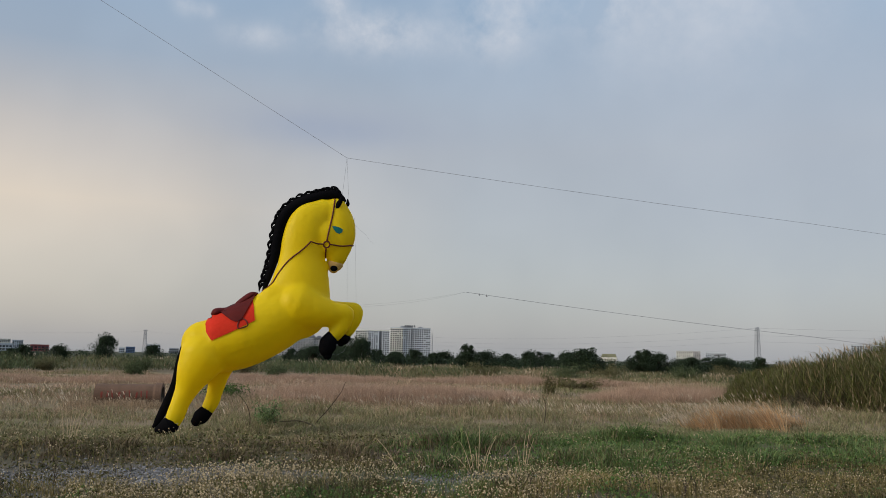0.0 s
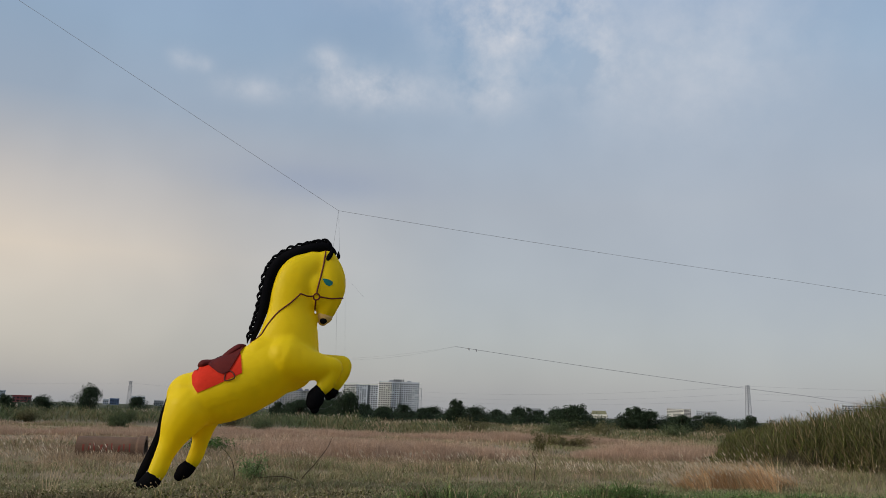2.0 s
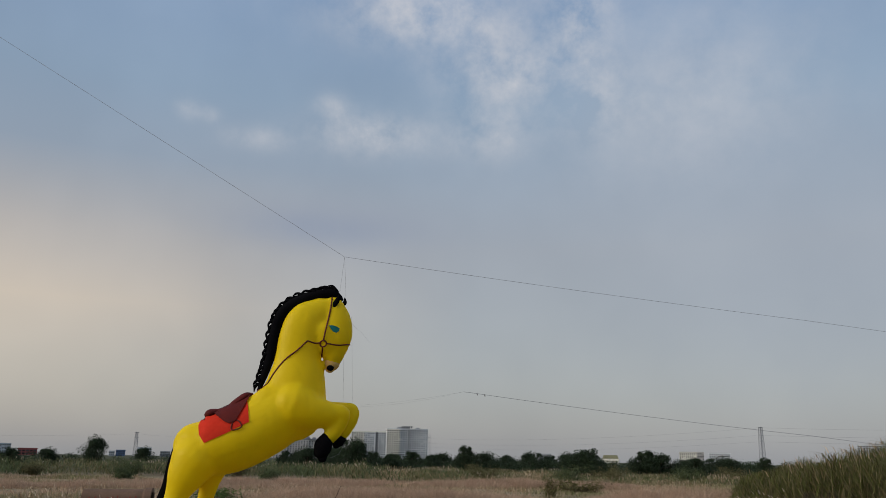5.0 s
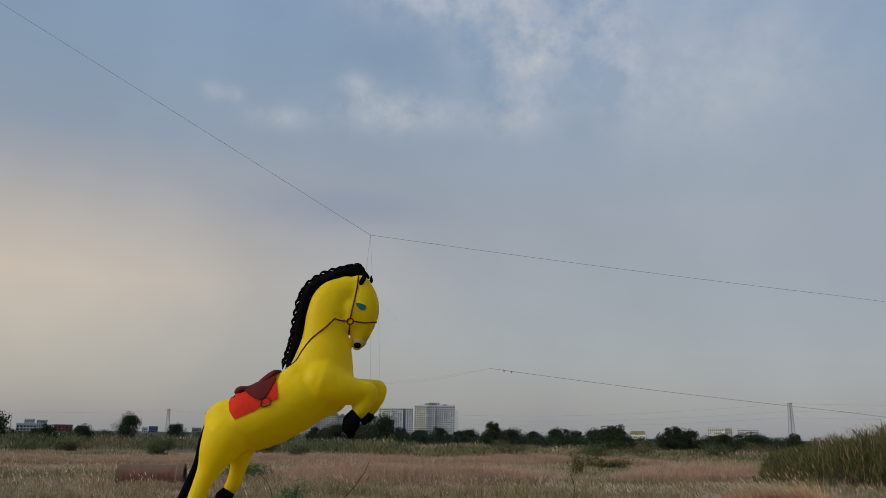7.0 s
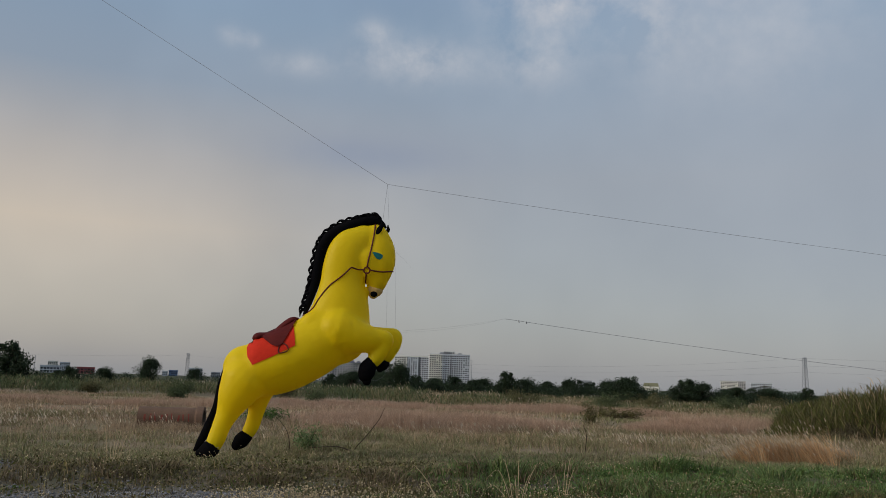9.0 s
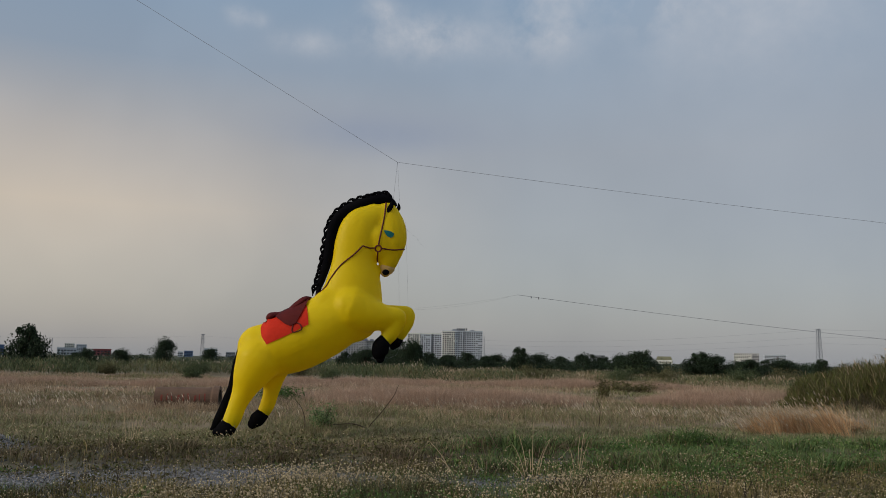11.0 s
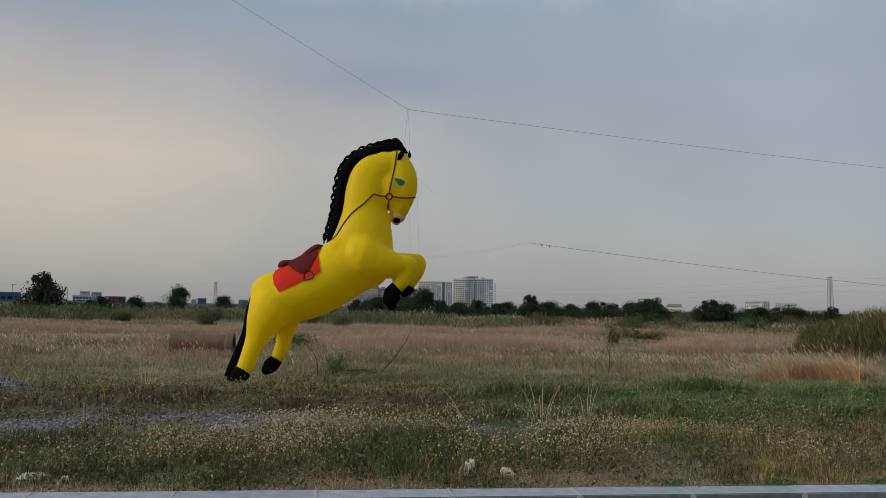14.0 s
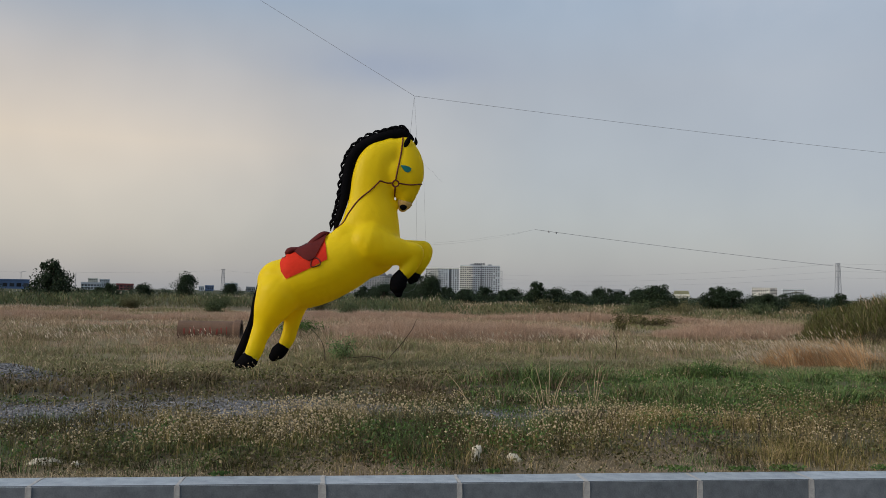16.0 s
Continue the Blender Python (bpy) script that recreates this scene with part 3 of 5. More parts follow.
def drape(bvh, outline, out, step=7.0, depth=-3.0, thick=0.0):
    """Cloth laid on the near flank: the plan polygon outline, laid out on the skin, out metres proud."""
    O = np.array(outline, float)
    bm = bmesh.new()
    x0, y0, x1, y1 = *O.min(0), *O.max(0)
    nx, ny = int((x1 - x0) / step) + 1, int((y1 - y0) / step) + 1
    for x in np.linspace(x0, x1, nx + 1):
        for y in np.linspace(y0, y1, ny + 1):
            bm.verts.new((x, y, 0))
    bm.verts.ensure_lookup_table()
    for i in range(nx):
        for j in range(ny):
            bm.faces.new([bm.verts[(i + a) * (ny + 1) + j + b] for a, b in ((0, 0), (1, 0), (1, 1), (0, 1))])
    n = len(O)
    area = sum(O[i][0] * O[(i + 1) % n][1] - O[(i + 1) % n][0] * O[i][1] for i in range(n))
    for i in range(n):       # cut along the outline of this convex piece
        p, q = O[i], O[(i + 1) % n]
        d = q - p
        nrm = Vector((d[1], -d[0], 0)) * (1 if area > 0 else -1)
        bmesh.ops.bisect_plane(bm, geom=list(bm.verts) + list(bm.edges) + list(bm.faces), plane_co=(p[0], p[1], 0), plane_no=nrm, clear_outer=True)
    for v in bm.verts:
        s = kp(v.co.x, v.co.y, depth)
        hit = bvh.ray_cast(s, Vector((0, 1, 0)))
        if hit[0] is None:
            hit = bvh.find_nearest(kp(v.co.x, v.co.y, -0.25))
        v.co = hit[0] + hit[1] * out + Vector((0, -out * 0.3, 0))
    bmesh.ops.recalc_face_normals(bm, faces=bm.faces)
    if thick:
        bmesh.ops.solidify(bm, geom=list(bm.faces), thickness=thick)
    return bm


def on_skin(bvh, pts, out):
    res = []
    for x, y in pts:
        hit = bvh.ray_cast(kp(x, y, -3.0), Vector((0, 1, 0)))
        if hit[0] is None:
            hit = bvh.find_nearest(kp(x, y, -0.2))
        res.append(hit[0] + hit[1] * out)
    return res


def build_kite():
    kite = thing("horse_kite", "yellow inflated nylon kite shaped like a leaping horse, flying", "kite", KITE_AT, KITE_TURN)
    bm = fused("body", kite_body)
    bvh = BVHTree.FromBMesh(bm)
    part("body", bm, YELLOW, kite, "glossy yellow ripstop nylon body with soft wrinkles", True)
    for rows in ([(698, 513, 12.5, -24), (692, 523, 15, -24), (690, 535, 13.5, -24), (691, 543, 8, -24)], [(726, 508, 10.5, 24), (722, 515, 11.5, 24), (718, 521, 7, 24)],
                 [(433, 655, 15, -24), (424, 659, 13, -24), (415, 662, 7, -24)], [(486, 638, 12, 24), (477, 647, 13, 24), (471, 653, 9.5, 24)]):
        bm = bmesh.new()
        limb(bm, rows, 0.9, 14)
        bmesh.ops.remove_doubles(bm, verts=bm.verts, dist=0.002)
        part("hoof", bm, BLACK, kite, "black fabric hoof", True)
    # tail: a flat tapering streamer with a frayed end
    bm = bmesh.new()
    R = spline([(449, 518, 2.5, -6), (441, 552, 4.5, -4), (436, 586, 6, 0), (427, 614, 7.5, 0), (417, 636, 7, 0), (409, 651, 5, 0), (403, 661, 1.5, 0)], 6)
    tube(bm, [kp(a, b, d * KU) for a, b, r, d in R], [r * KU for a, b, r, d in R], 10, 0.35)
    for dx, dy in ((-4, 0), (5, 4)):
        R = spline([(418, 634, 4, 0), (411 + dx * 0.5, 648 + dy * 0.5, 3, 1), (405 + dx, 660 + dy, 0.8, 2)], 4)
        tube(bm, [kp(a, b, d * KU) for a, b, r, d in R], [r * KU for a, b, r, d in R], 6, 0.5)
    part("tail", bm, BLACK, kite, "long black streamer tail", True)
    # mane: a thick black roll down the crest with curled locks on its outer edge
    crest = spline([(580, 430, 3, 0), (588, 404, 6.5, 0), (597, 372, 8.5, 0), (602, 340, 9.5, 0), (609, 308, 10, 0), (624, 286, 10.5, 0), (648, 271, 10, 0), (676, 261, 9, 0), (700, 257, 9, 0), (714, 262, 6, 0), (722, 270, 3, 0)], 8)
    bm = bmesh.new()
    tube(bm, [kp(a, b, 0) for a, b, r, d in crest], [r * KU for a, b, r, d in crest], 12, 0.8)
    mane = part("mane", bm, BLACK, kite, "black mane of curled fabric locks", True)
    for i in range(3, len(crest) - 10, 2):
        a, b, r, _ = crest[i]
        t = np.array(crest[i + 1][:2]) - np.array(crest[i - 1][:2])
        t = t / np.linalg.norm(t)
        nrm = np.array([t[1], -t[0]])
        L = 10 + 2.5 * math.sin(i * 1.7)
        p0 = np.array([a, b]) + nrm * r * 0.6
        p1, p2, p3 = p0 + nrm * L * 0.45 - t * 2, p0 + nrm * L * 0.68 - t * 8, p0 + nrm * L * 0.52 - t * 15
        bm = bmesh.new()
        R = spline([(*p0, 3.8, 0), (*p1, 2.8, 0), (*p2, 2.1, 0), (*p3, 0.7, 0)], 3)
        tube(bm, [kp(q[0], q[1], 0.02 * math.sin(i)) for q in R], [q[2] * KU for q in R], 6, 0.9)
        part("lock", bm, BLACK, mane, "", True)
    # ears
    for sgn, rows in ((-1, [(705, 285, 2), (708, 278, 4.4), (712, 271, 4), (714, 262, 0.8)]), (1, [(724, 276, 2), (728, 270, 3.6), (728, 260, 0.8)])):
        bm = bmesh.new()
        R = spline(rows, 4)
        tube(bm, [kp(q[0], q[1], sgn * (0.15 + 0.05 * k / len(R))) for k, q in enumerate(R)], [q[2] * KU for q in R], 8, 0.5)
        part("ear", bm, BLACK, kite, "small black pointed ear", True)
    # saddle cloth, saddle and stirrup
    cloth = [(489, 477), (485, 490), (488, 505), (497, 518), (531, 503), (567, 485), (565, 464), (562, 446), (526, 460)]
    part("saddle_cloth", drape(bvh, cloth, 0.012, 3.5), RED, kite, "bright red saddle cloth", True)
    saddle = part("saddle", drape(bvh, [(503, 467), (569, 438), (563, 452), (553, 470), (546, 483), (536, 488), (525, 484), (514, 475)], 0.03, 2.2), MAROON, kite, "dark maroon saddle", True)
    bm = bmesh.new()
    R = spline([(493, 474, 3.5, 0), (501, 470, 8, 0), (517, 467, 6.5, 0), (532, 462, 7, 0), (546, 451, 8, 0), (560, 441, 7.5, 0), (571, 437, 2.5, 0)], 12)
    tube(bm, [kp(a, b, -0.02) for a, b, r, d in R], [r * KU for a, b, r, d in R], 28, 2.6)
    part("seat", bm, MAROON, saddle, "maroon padded saddle seat", True)
    bm = bmesh.new()
    tube(bm, on_skin(bvh, spline([(547, 482), (541, 486), (540, 498), (555, 494), (553, 486), (547, 482)], 3), 0.02), 0.011, 6)
    part("stirrup", bm, STRAP, saddle, "dark stirrup loop")
    # bridle
    bridle = None
    for pts, r in (([(703, 264), (698, 298), (691, 328), (688, 344)], 0.014), ([(687, 356), (687, 363), (687, 371)], 0.014),
                   ([(694, 350), (716, 352), (736, 349)], 0.013), ([(682, 349), (671, 349), (660, 346)], 0.013),
                   ([(660, 346), (644, 362), (622, 380), (605, 402), (594, 420), (577, 433)], 0.013)):
        bm = bmesh.new()
        tube(bm, on_skin(bvh, spline(pts, 6), 0.006), r, 6)
        ob = part("bridle" if bridle is None else "strap", bm, STRAP, kite if bridle is None else bridle, "dark brown bridle strap", True)
        bridle = bridle or ob
    bm = bmesh.new()
    ring = [(688 + 5.3 * math.cos(a), 350 + 5.3 * math.sin(a)) for a in np.linspace(0, 2 * math.pi, 17)]
    tube(bm, on_skin(bvh, ring, 0.012), 0.014, 6)
    part("bridle_ring", bm, STRAP, bridle, "round bridle ring")
    # eye, muzzle and nostril
    eye = [(697, 318), (704, 318), (711, 320), (716, 323), (715, 328), (710, 331), (704, 329), (700, 324)]
    part("eye", drape(bvh, eye, 0.012, 1.5), TEAL, kite, "teal almond-shaped eye", True)
    bm = bmesh.new()
    limb(bm, [(705, 381, 14.8, 0), (703, 386, 13, 0), (702, 390, 9, 0)], 0.74, 16)
    part("muzzle", bm, PEACH, kite, "peach coloured muzzle", True)
    bm = bmesh.new()
    bmesh.ops.create_uvsphere(bm, u_segments=14, v_segments=8, radius=0.066, matrix=Matrix.Translation(kp(702, 391, -0.08)) @ Matrix.Diagonal((1, 0.7, 0.8, 1)))
    part("nostril", bm, BLACK, kite, "black nostril patch", True)
    return kite


build_kite()


def rope(name, pts, r, material, label, sag=0.0, n=14):
    """A line through two or more places in the kite's plane (x along, depth, z)."""
    m = pose(*KITE_AT, 0, 0, KITE_TURN)
    bm = bmesh.new()
    P = []
    for a, b in zip(pts, pts[1:]):
        for k in range(n):
            t = k / n
            q = Vector(a).lerp(Vector(b), t)
            q.z -= sag * 4 * t * (1 - t)
            P.append(m @ q)
    P.append(m @ Vector(pts[-1]))
    tube(bm, P, r, 6)
    ob = part(name, bm, material)
    return tagged(ob, label, "kite line", "kite lines")


# lifter line overhead: from the sky through the junction to a peg on the right
JUNCTION, BRIDLE_PT = (1.214, 0.0, 5.034), (3.442, -0.3, 2.598)
rope("flying_line", [(-60.0, 0.0, 40.24), (-2.022, 0.0, 6.895), JUNCTION], 0.003, LINE, "long grey line running up into the sky", 0.0)
rope("flying_line", [JUNCTION, (10.785, 0.0, 4.311), (68.6, 0.0, -0.05)], 0.003, LINE, "taut grey kite line running to the ground", 0.03)
rope("tow_line", [BRIDLE_PT, (10.512, -0.3, 1.958), (32.7, -0.3, -0.05)], 0.0032, LINE, "taut grey tow line tied to the kite bridle", 0.03)
rope("bridle_line", [JUNCTION, kp(716, 262, 0.0)], 0.002, LINE_THIN, "thin line from the junction to the kite's head")
rope("bridle_line", [JUNCTION, kp(729, 262, 0.08)], 0.0016, LINE_THIN, "thin line from the junction to the kite's head")
for a, sg in ((kp(752, 456, -0.25), 0.03), (kp(757, 456, 0.25), 0.05)):
    rope("bridle_line", [a, BRIDLE_PT], 0.0007, LINE_THIN, "thin pale bridle line of the kite", sg)
rope("bridle_line", [kp(738, 308, 0.0), kp(758, 326, 0.0), kp(775, 345, 0.0)], 0.0007, LINE_THIN, "thin pale loose line blowing from the kite's brow", 0.02)
rope("bridle_line", [kp(738, 300, -0.1), kp(740, 360, -0.1), kp(741, 450, -0.2)], 0.0012, LINE_THIN, "thin pale line from head to knee")
rope("bridle_line", [kp(728, 372, 0.2), kp(729, 449, 0.25)], 0.0012, LINE_THIN, "thin pale line from head to knee")
rope("bridle_line", [kp(733, 516, 0.2), kp(722, 537, 0.1), kp(709, 543, 0.0), kp(697, 541, -0.15)], 0.0014, LINE_THIN, "thin pale line slung between the front hooves")
for dx in (0.25, 0.39):
    bm = bmesh.new()
    tube(bm, [Vector(BRIDLE_PT) + Vector((dx, 0, -dx * 0.113 + 0.012)), Vector(BRIDLE_PT) + Vector((dx + 0.012, 0, -dx * 0.113 - 0.03))], 0.01, 6)
    ob = part("line_clip", bm, LINE)
    ob.matrix_world = pose(*KITE_AT, 0, 0, KITE_TURN)
    tagged(ob, "small dark clip knotted on the tow line", "clip", "tow line clips")

# ---------------------------------------------------------------- trees


def leaf_cards(P, size, lift=0.0, broad=0.45):
    """Small rhombic leaf sprays at the places P."""
    n = len(P)
    a = rng.normal(size=(n, 3)) + [-0.3 * lift, 0.0, lift]
    a /= np.linalg.norm(a, axis=1)[:, None]
    b = np.cross(a, rng.normal(size=(n, 3)))
    b /= np.linalg.norm(b, axis=1)[:, None]
    s = (size * (0.6 + 0.8 * rng.random(n)))[:, None]
    V = np.stack([P - a * s, P + b * s * broad, P + a * s, P - b * s * broad], 1).reshape(-1, 3)
    k = np.arange(n)[:, None] * 4
    return V, np.concatenate([k + [0, 1, 2], k + [0, 2, 3]], 0)


def tree_model(seed, height=4.0, width=4.0, clumps=26, leaves=185, leaf=0.085, slim=False):
    """A low field tree: tapered trunk, limbs and a ragged crown of leaf sprays."""
    r = np.random.default_rng(seed)
    tree = thing("tree", "dark green bushy tree at the far edge of the field", "tree", (0, 0, 0), group="trees along the field edge")
    bm = bmesh.new()
    trunk = spline([(0, 0, 0, 0.14), (0.06, 0.03, height * 0.25, 0.11), (-0.05, 0.05, height * 0.55, 0.07), (0.05, 0, height * 0.85, 0.025)], 4)
    tube(bm, [q[:3] for q in trunk], [q[3] * height / 4 for q in trunk], 8)
    C = []
    for k in range(clumps):
        u = r.random()
        zc = height * (0.10 + 0.82 * u)
        reach = width * 0.5 * (math.sin(math.pi * min(1, 0.30 + 0.66 * u)) ** 0.8) * (0.25 + 0.8 * r.random())
        a = r.random() * 2 * math.pi
        C.append((math.cos(a) * reach, math.sin(a) * reach, zc, width * (0.12 + 0.10 * r.random())))
    for k in range(7):
        a, q = r.random() * 2 * math.pi, width * (0.05 + 0.30 * r.random())
        C.append((math.cos(a) * q, math.sin(a) * q, height * (0.70 + 0.28 * r.random()), width * (0.07 + 0.05 * r.random())))
    for x, y, z, s in C[:14] + C[-7:]:
        z0 = max(0.25, z - 0.6)
        tube(bm, [(0, 0, z0 * 0.8), (x * 0.5, y * 0.5, z0), (x * 0.95, y * 0.95, z)], [0.05, 0.035, 0.012], 5)
    part("trunk", bm, BARK, tree, "", True)
    P = []
    for x, y, z, s in C:
        q = r.normal(size=(leaves, 3))
        q *= (r.random((leaves, 1)) ** 0.45) / np.linalg.norm(q, axis=1)[:, None] * s * (1 + 0.09 * r.normal(size=(leaves, 1)))
        P.append(q * [1.15, 1.15, 0.95] + [x, y, z])
    P = np.concatenate(P)
    P[:, 2] = np.maximum(P[:, 2], 0.1)
    V, F = leaf_cards(P, leaf, 0.4, 0.5)
    part_mesh("crown", mesh_of("crown", V, F), LEAF, tree)
    return tree


MODELS = [tree_model(s, 2.9, w, c) for s, w, c in ((3, 4.2, 38), (8, 3.6, 36), (21, 4.8, 42), (34, 3.4, 42))]
# (x, y, height, width)
TREES = [(-45.6, 111.0, 3.5, 3.3), (-23.9, 91.9, 3.1, 2.4), (-20.9, 92.7, 3.3, 2.7), (-19.1, 103.3, 2.2, 2.2), (-15.7, 98.8, 2.5, 3.3), (-14.1, 109.1, 2.7, 3.3),
         (-9.6, 94.5, 3.3, 3.5), (-8.8, 109.6, 2.3, 3.0), (-6.6, 114.8, 2.1, 3.2), (-3.7, 109.9, 2.4, 3.2), (0.1, 115.0, 2.1, 3.8), (2.9, 100.0, 3.0, 3.2),
         (5.6, 104.8, 2.3, 3.4), (8.7, 109.7, 2.1, 3.6), (11.1, 104.4, 2.3, 3.3), (14.1, 109.1, 2.1, 3.3), (14.9, 98.9, 2.3, 2.8), (15.3, 88.7, 2.7, 4.2),
         (16.4, 97.9, 2.3, 4.2), (22.6, 92.4, 2.6, 3.6), (23.9, 92.1, 2.3, 4.0), (26.6, 88.4, 1.95, 4.0), (30.4, 90.0, 1.9, 4.4), (28.8, 74.6, 2.0, 2.2),
         (-46.6, 99.6, 2.0, 2.6), (-38.6, 75.7, 1.9, 2.3), (-43.3, 122.6, 2.4, 2.5), (-38.1, 64.6, 3.6, 3.7), (-12.5, 103.0, 2.3, 3.0), (-6.0, 100.0, 1.7, 2.6),
         (-17.2, 101.0, 2.0, 2.6), (-1.2, 104.0, 1.9, 2.8), (-11.6, 99.0, 2.6, 3.2), (17.5, 100.0, 1.9, 3.2), (27.2, 93.0, 1.7, 3.4), (-50.5, 96.0, 1.5, 3.0)]
for k, (x, y, h, w) in enumerate(TREES):
    src = MODELS[k % 4]
    gz = float(ground_z(x, y)) - 0.05
    m = pose(x, y, gz, 0, 0, (k * 67) % 360) @ Matrix.Diagonal((w / 3.8, w / 3.8, h / 2.95, 1))
    if k < 4:
        src.matrix_basis = m
    else:
        t = copy_thing(MODELS[k % 4], Matrix.Identity(4))
        t.matrix_basis = m

def tree_row(d0, d1, a0, a1, n, label):
    """A low dark hedge of far scrub: ragged heaps of leaf sprays."""
    P = []
    for k in range(n):
        d, a = d0 + (d1 - d0) * rng.random(), radians(a0 + (a1 - a0) * rng.random())
        x, y, w, h = -math.sin(a) * d, math.cos(a) * d, 0.9 + 0.9 * rng.random(), 1.0 + 1.0 * rng.random()
        h *= 0.6 if -17.5 < math.degrees(a) < -12.5 else 1.0
        q = rng.normal(size=(220, 3))
        q /= np.linalg.norm(q, axis=1)[:, None]
        q *= rng.random((220, 1)) ** 0.4 * (1 + 0.06 * rng.normal(size=(220, 1)))
        P.append(np.stack([x + q[:, 0] * w, y + q[:, 1] * w, np.abs(q[:, 2]) * h + 0.1], 1))
    V, F = leaf_cards(np.concatenate(P), 0.105, 0.3, 0.5)
    stuff("far_scrub", V, F, LEAF, label, "scrub")


tree_row(98, 124, -21, 8.5, 200, "dark green scrub between the far trees")
tree_row(130, 170, 8.5, 38, 70, "low dark scrub along the far field edge")
tree_row(110, 135, -34, -19, 60, "low dark scrub behind the reed bank")

# ---------------------------------------------------------------- distant buildings


def slab(name, x0, y0, x1, y1, top, depth, floors, bays, wall, label, roof=None, win=(0.68, 0.56), setbacks=(), category="building"):
    """A block whose front runs from (x0, y0) to (x1, y1); floors and bays of recessed window panes, with projecting stacks of bays."""
    L = math.hypot(x1 - x0, y1 - y0)
    turn = math.degrees(math.atan2(y1 - y0, x1 - x0))
    b = thing(name, label, category, (x0, y0, -0.05), turn)
    bm = bmesh.new()
    box(bm, 0, L, 0, depth, 0, top)
    part("wall", bm, wall, b)
    for u0, u1, proud, z1, mt in setbacks:
        bm = bmesh.new()
        box(bm, u0 * L, u1 * L, -proud, 0, 0, z1)
        part("bay", bm, mt, b)
    bm = bmesh.new()
    for z0, z1, o in ((top, top + 0.9, 0.0),):
        box(bm, -0.3, L + 0.3, -0.4, depth + 0.3, top - 0.2, top + 0.7)
    part("parapet", bm, wall, b)
    if floors:
        fh, bw = top / (floors + 0.4), L / bays
        bm = bmesh.new()
        box(bm, -bw * win[0] / 2, bw * win[0] / 2, -0.15, 0.1, 0, fh * win[1])
        pane = bpy.data.meshes.new("window")
        bm.to_mesh(pane)
        bm.free()
        pane.materials.append(PANE)
        for i in range(bays):
            u = (i + 0.5) * bw
            front = max([p for u0, u1, p, z1, mt in setbacks if u0 * L <= u <= u1 * L], default=0.0)
            for j in range(floors):
                if rng.random() < 0.05:
                    continue
                w = new("window", pane)
                w.parent = b
                w.matrix_local = pose(u, -front, fh * (j + 0.35))
        bm = bmesh.new()     # floor slabs
        for j in range(1, floors + 1):
            box(bm, -0.2, L + 0.2, -0.25, 0.3, fh * j - 0.18, fh * j + 0.08)
        part("floor_ledges", bm, wall, b)
    return b, L


# cream and grey tower blocks with a rooftop sign
# narrow dark bays carry the shade of wall recesses in their colour
b, L = slab("apartment_tower", -128, 1193, -79, 1197, 39, 22, 13, 15, WHITE_WALL, "cream and grey apartment tower with rows of dark windows", setbacks=[(0.0, 0.36, 1.5, 39, WHITE_WALL), (0.36, 0.43, 0.2, 39, PALE_WALL), (0.43, 0.70, 1.6, 38, PALE_WALL), (0.70, 0.76, 0.3, 38.5, RECESS_SHADE), (0.76, 1.0, 1.6, 38, PALE_WALL)])
b2, L = slab("apartment_tower", -77, 1187, -19, 1190, 43, 24, 14, 18, PALE_WALL, "pale apartment tower with a dark sign on its roof", setbacks=[(0.0, 0.32, 1.6, 43, WHITE_WALL), (0.32, 0.38, 0.9, 43, PALE_WALL), (0.52, 0.56, 0.2, 43, RECESS_SHADE), (0.82, 1.0, 1.4, 40.5, PALE_WALL)])
bm = bmesh.new()
box(bm, L * 0.25, L * 0.55, 2, 9, 43.7, 46.2)
box(bm, L * 0.7, L * 0.8, 2, 9, 43.7, 45.4)
part("lift_house", bm, GREY_WALL, b2)
for k in range(5):
    bm = bmesh.new()
    box(bm, L * (0.36 + 0.055 * k), L * (0.36 + 0.055 * k) + 2.1, -0.6, -0.2, 44.2, 47.2)
    part("sign_bar", bm, ROOF, b2, "dark plain sign shape")
bm = bmesh.new()
for k in range(9):
    box(bm, L + 0.2, L + 3.6, 2, 2.4, 8 + k * 3.4, 8.4 + k * 3.4)
box(bm, L + 3.3, L + 3.7, 2, 2.4, 0, 36)
part("scaffold", bm, STEEL, b2, "pale external stair frame")

# older grey block with stepped hipped roofs
b, L = slab("old_apartment_block", -265, 1324, -157, 1341, 29, 24, 10, 26, OLD_WALL, "older grey apartment block with dark hipped roofs", win=(0.5, 0.55),
            setbacks=[(0.03, 0.20, 2.0, 29, OLD_WALL), (0.34, 0.50, 2.0, 29, OLD_WALL), (0.62, 0.80, 2.0, 29, OLD_WALL)])
for u0, u1, h in ((-0.01, 0.26, 4.0), (0.27, 0.36, 2.6), (0.36, 0.54, 5.0), (0.54, 0.62, 3.5), (0.62, 0.83, 5.0), (0.83, 1.01, 3.8)):
    bm = bmesh.new()
    box(bm, u0 * L, u1 * L, -2.4, 24, 29.7, 29.7 + h)
    c = (u0 + u1) / 2 * L
    for v in bm.verts:
        if v.co.z > 30:
            v.co.x = c + (v.co.x - c) * 0.55
            v.co.y = 10 + (v.co.y - 10) * 0.4
    part("roof", bm, ROOF, b)

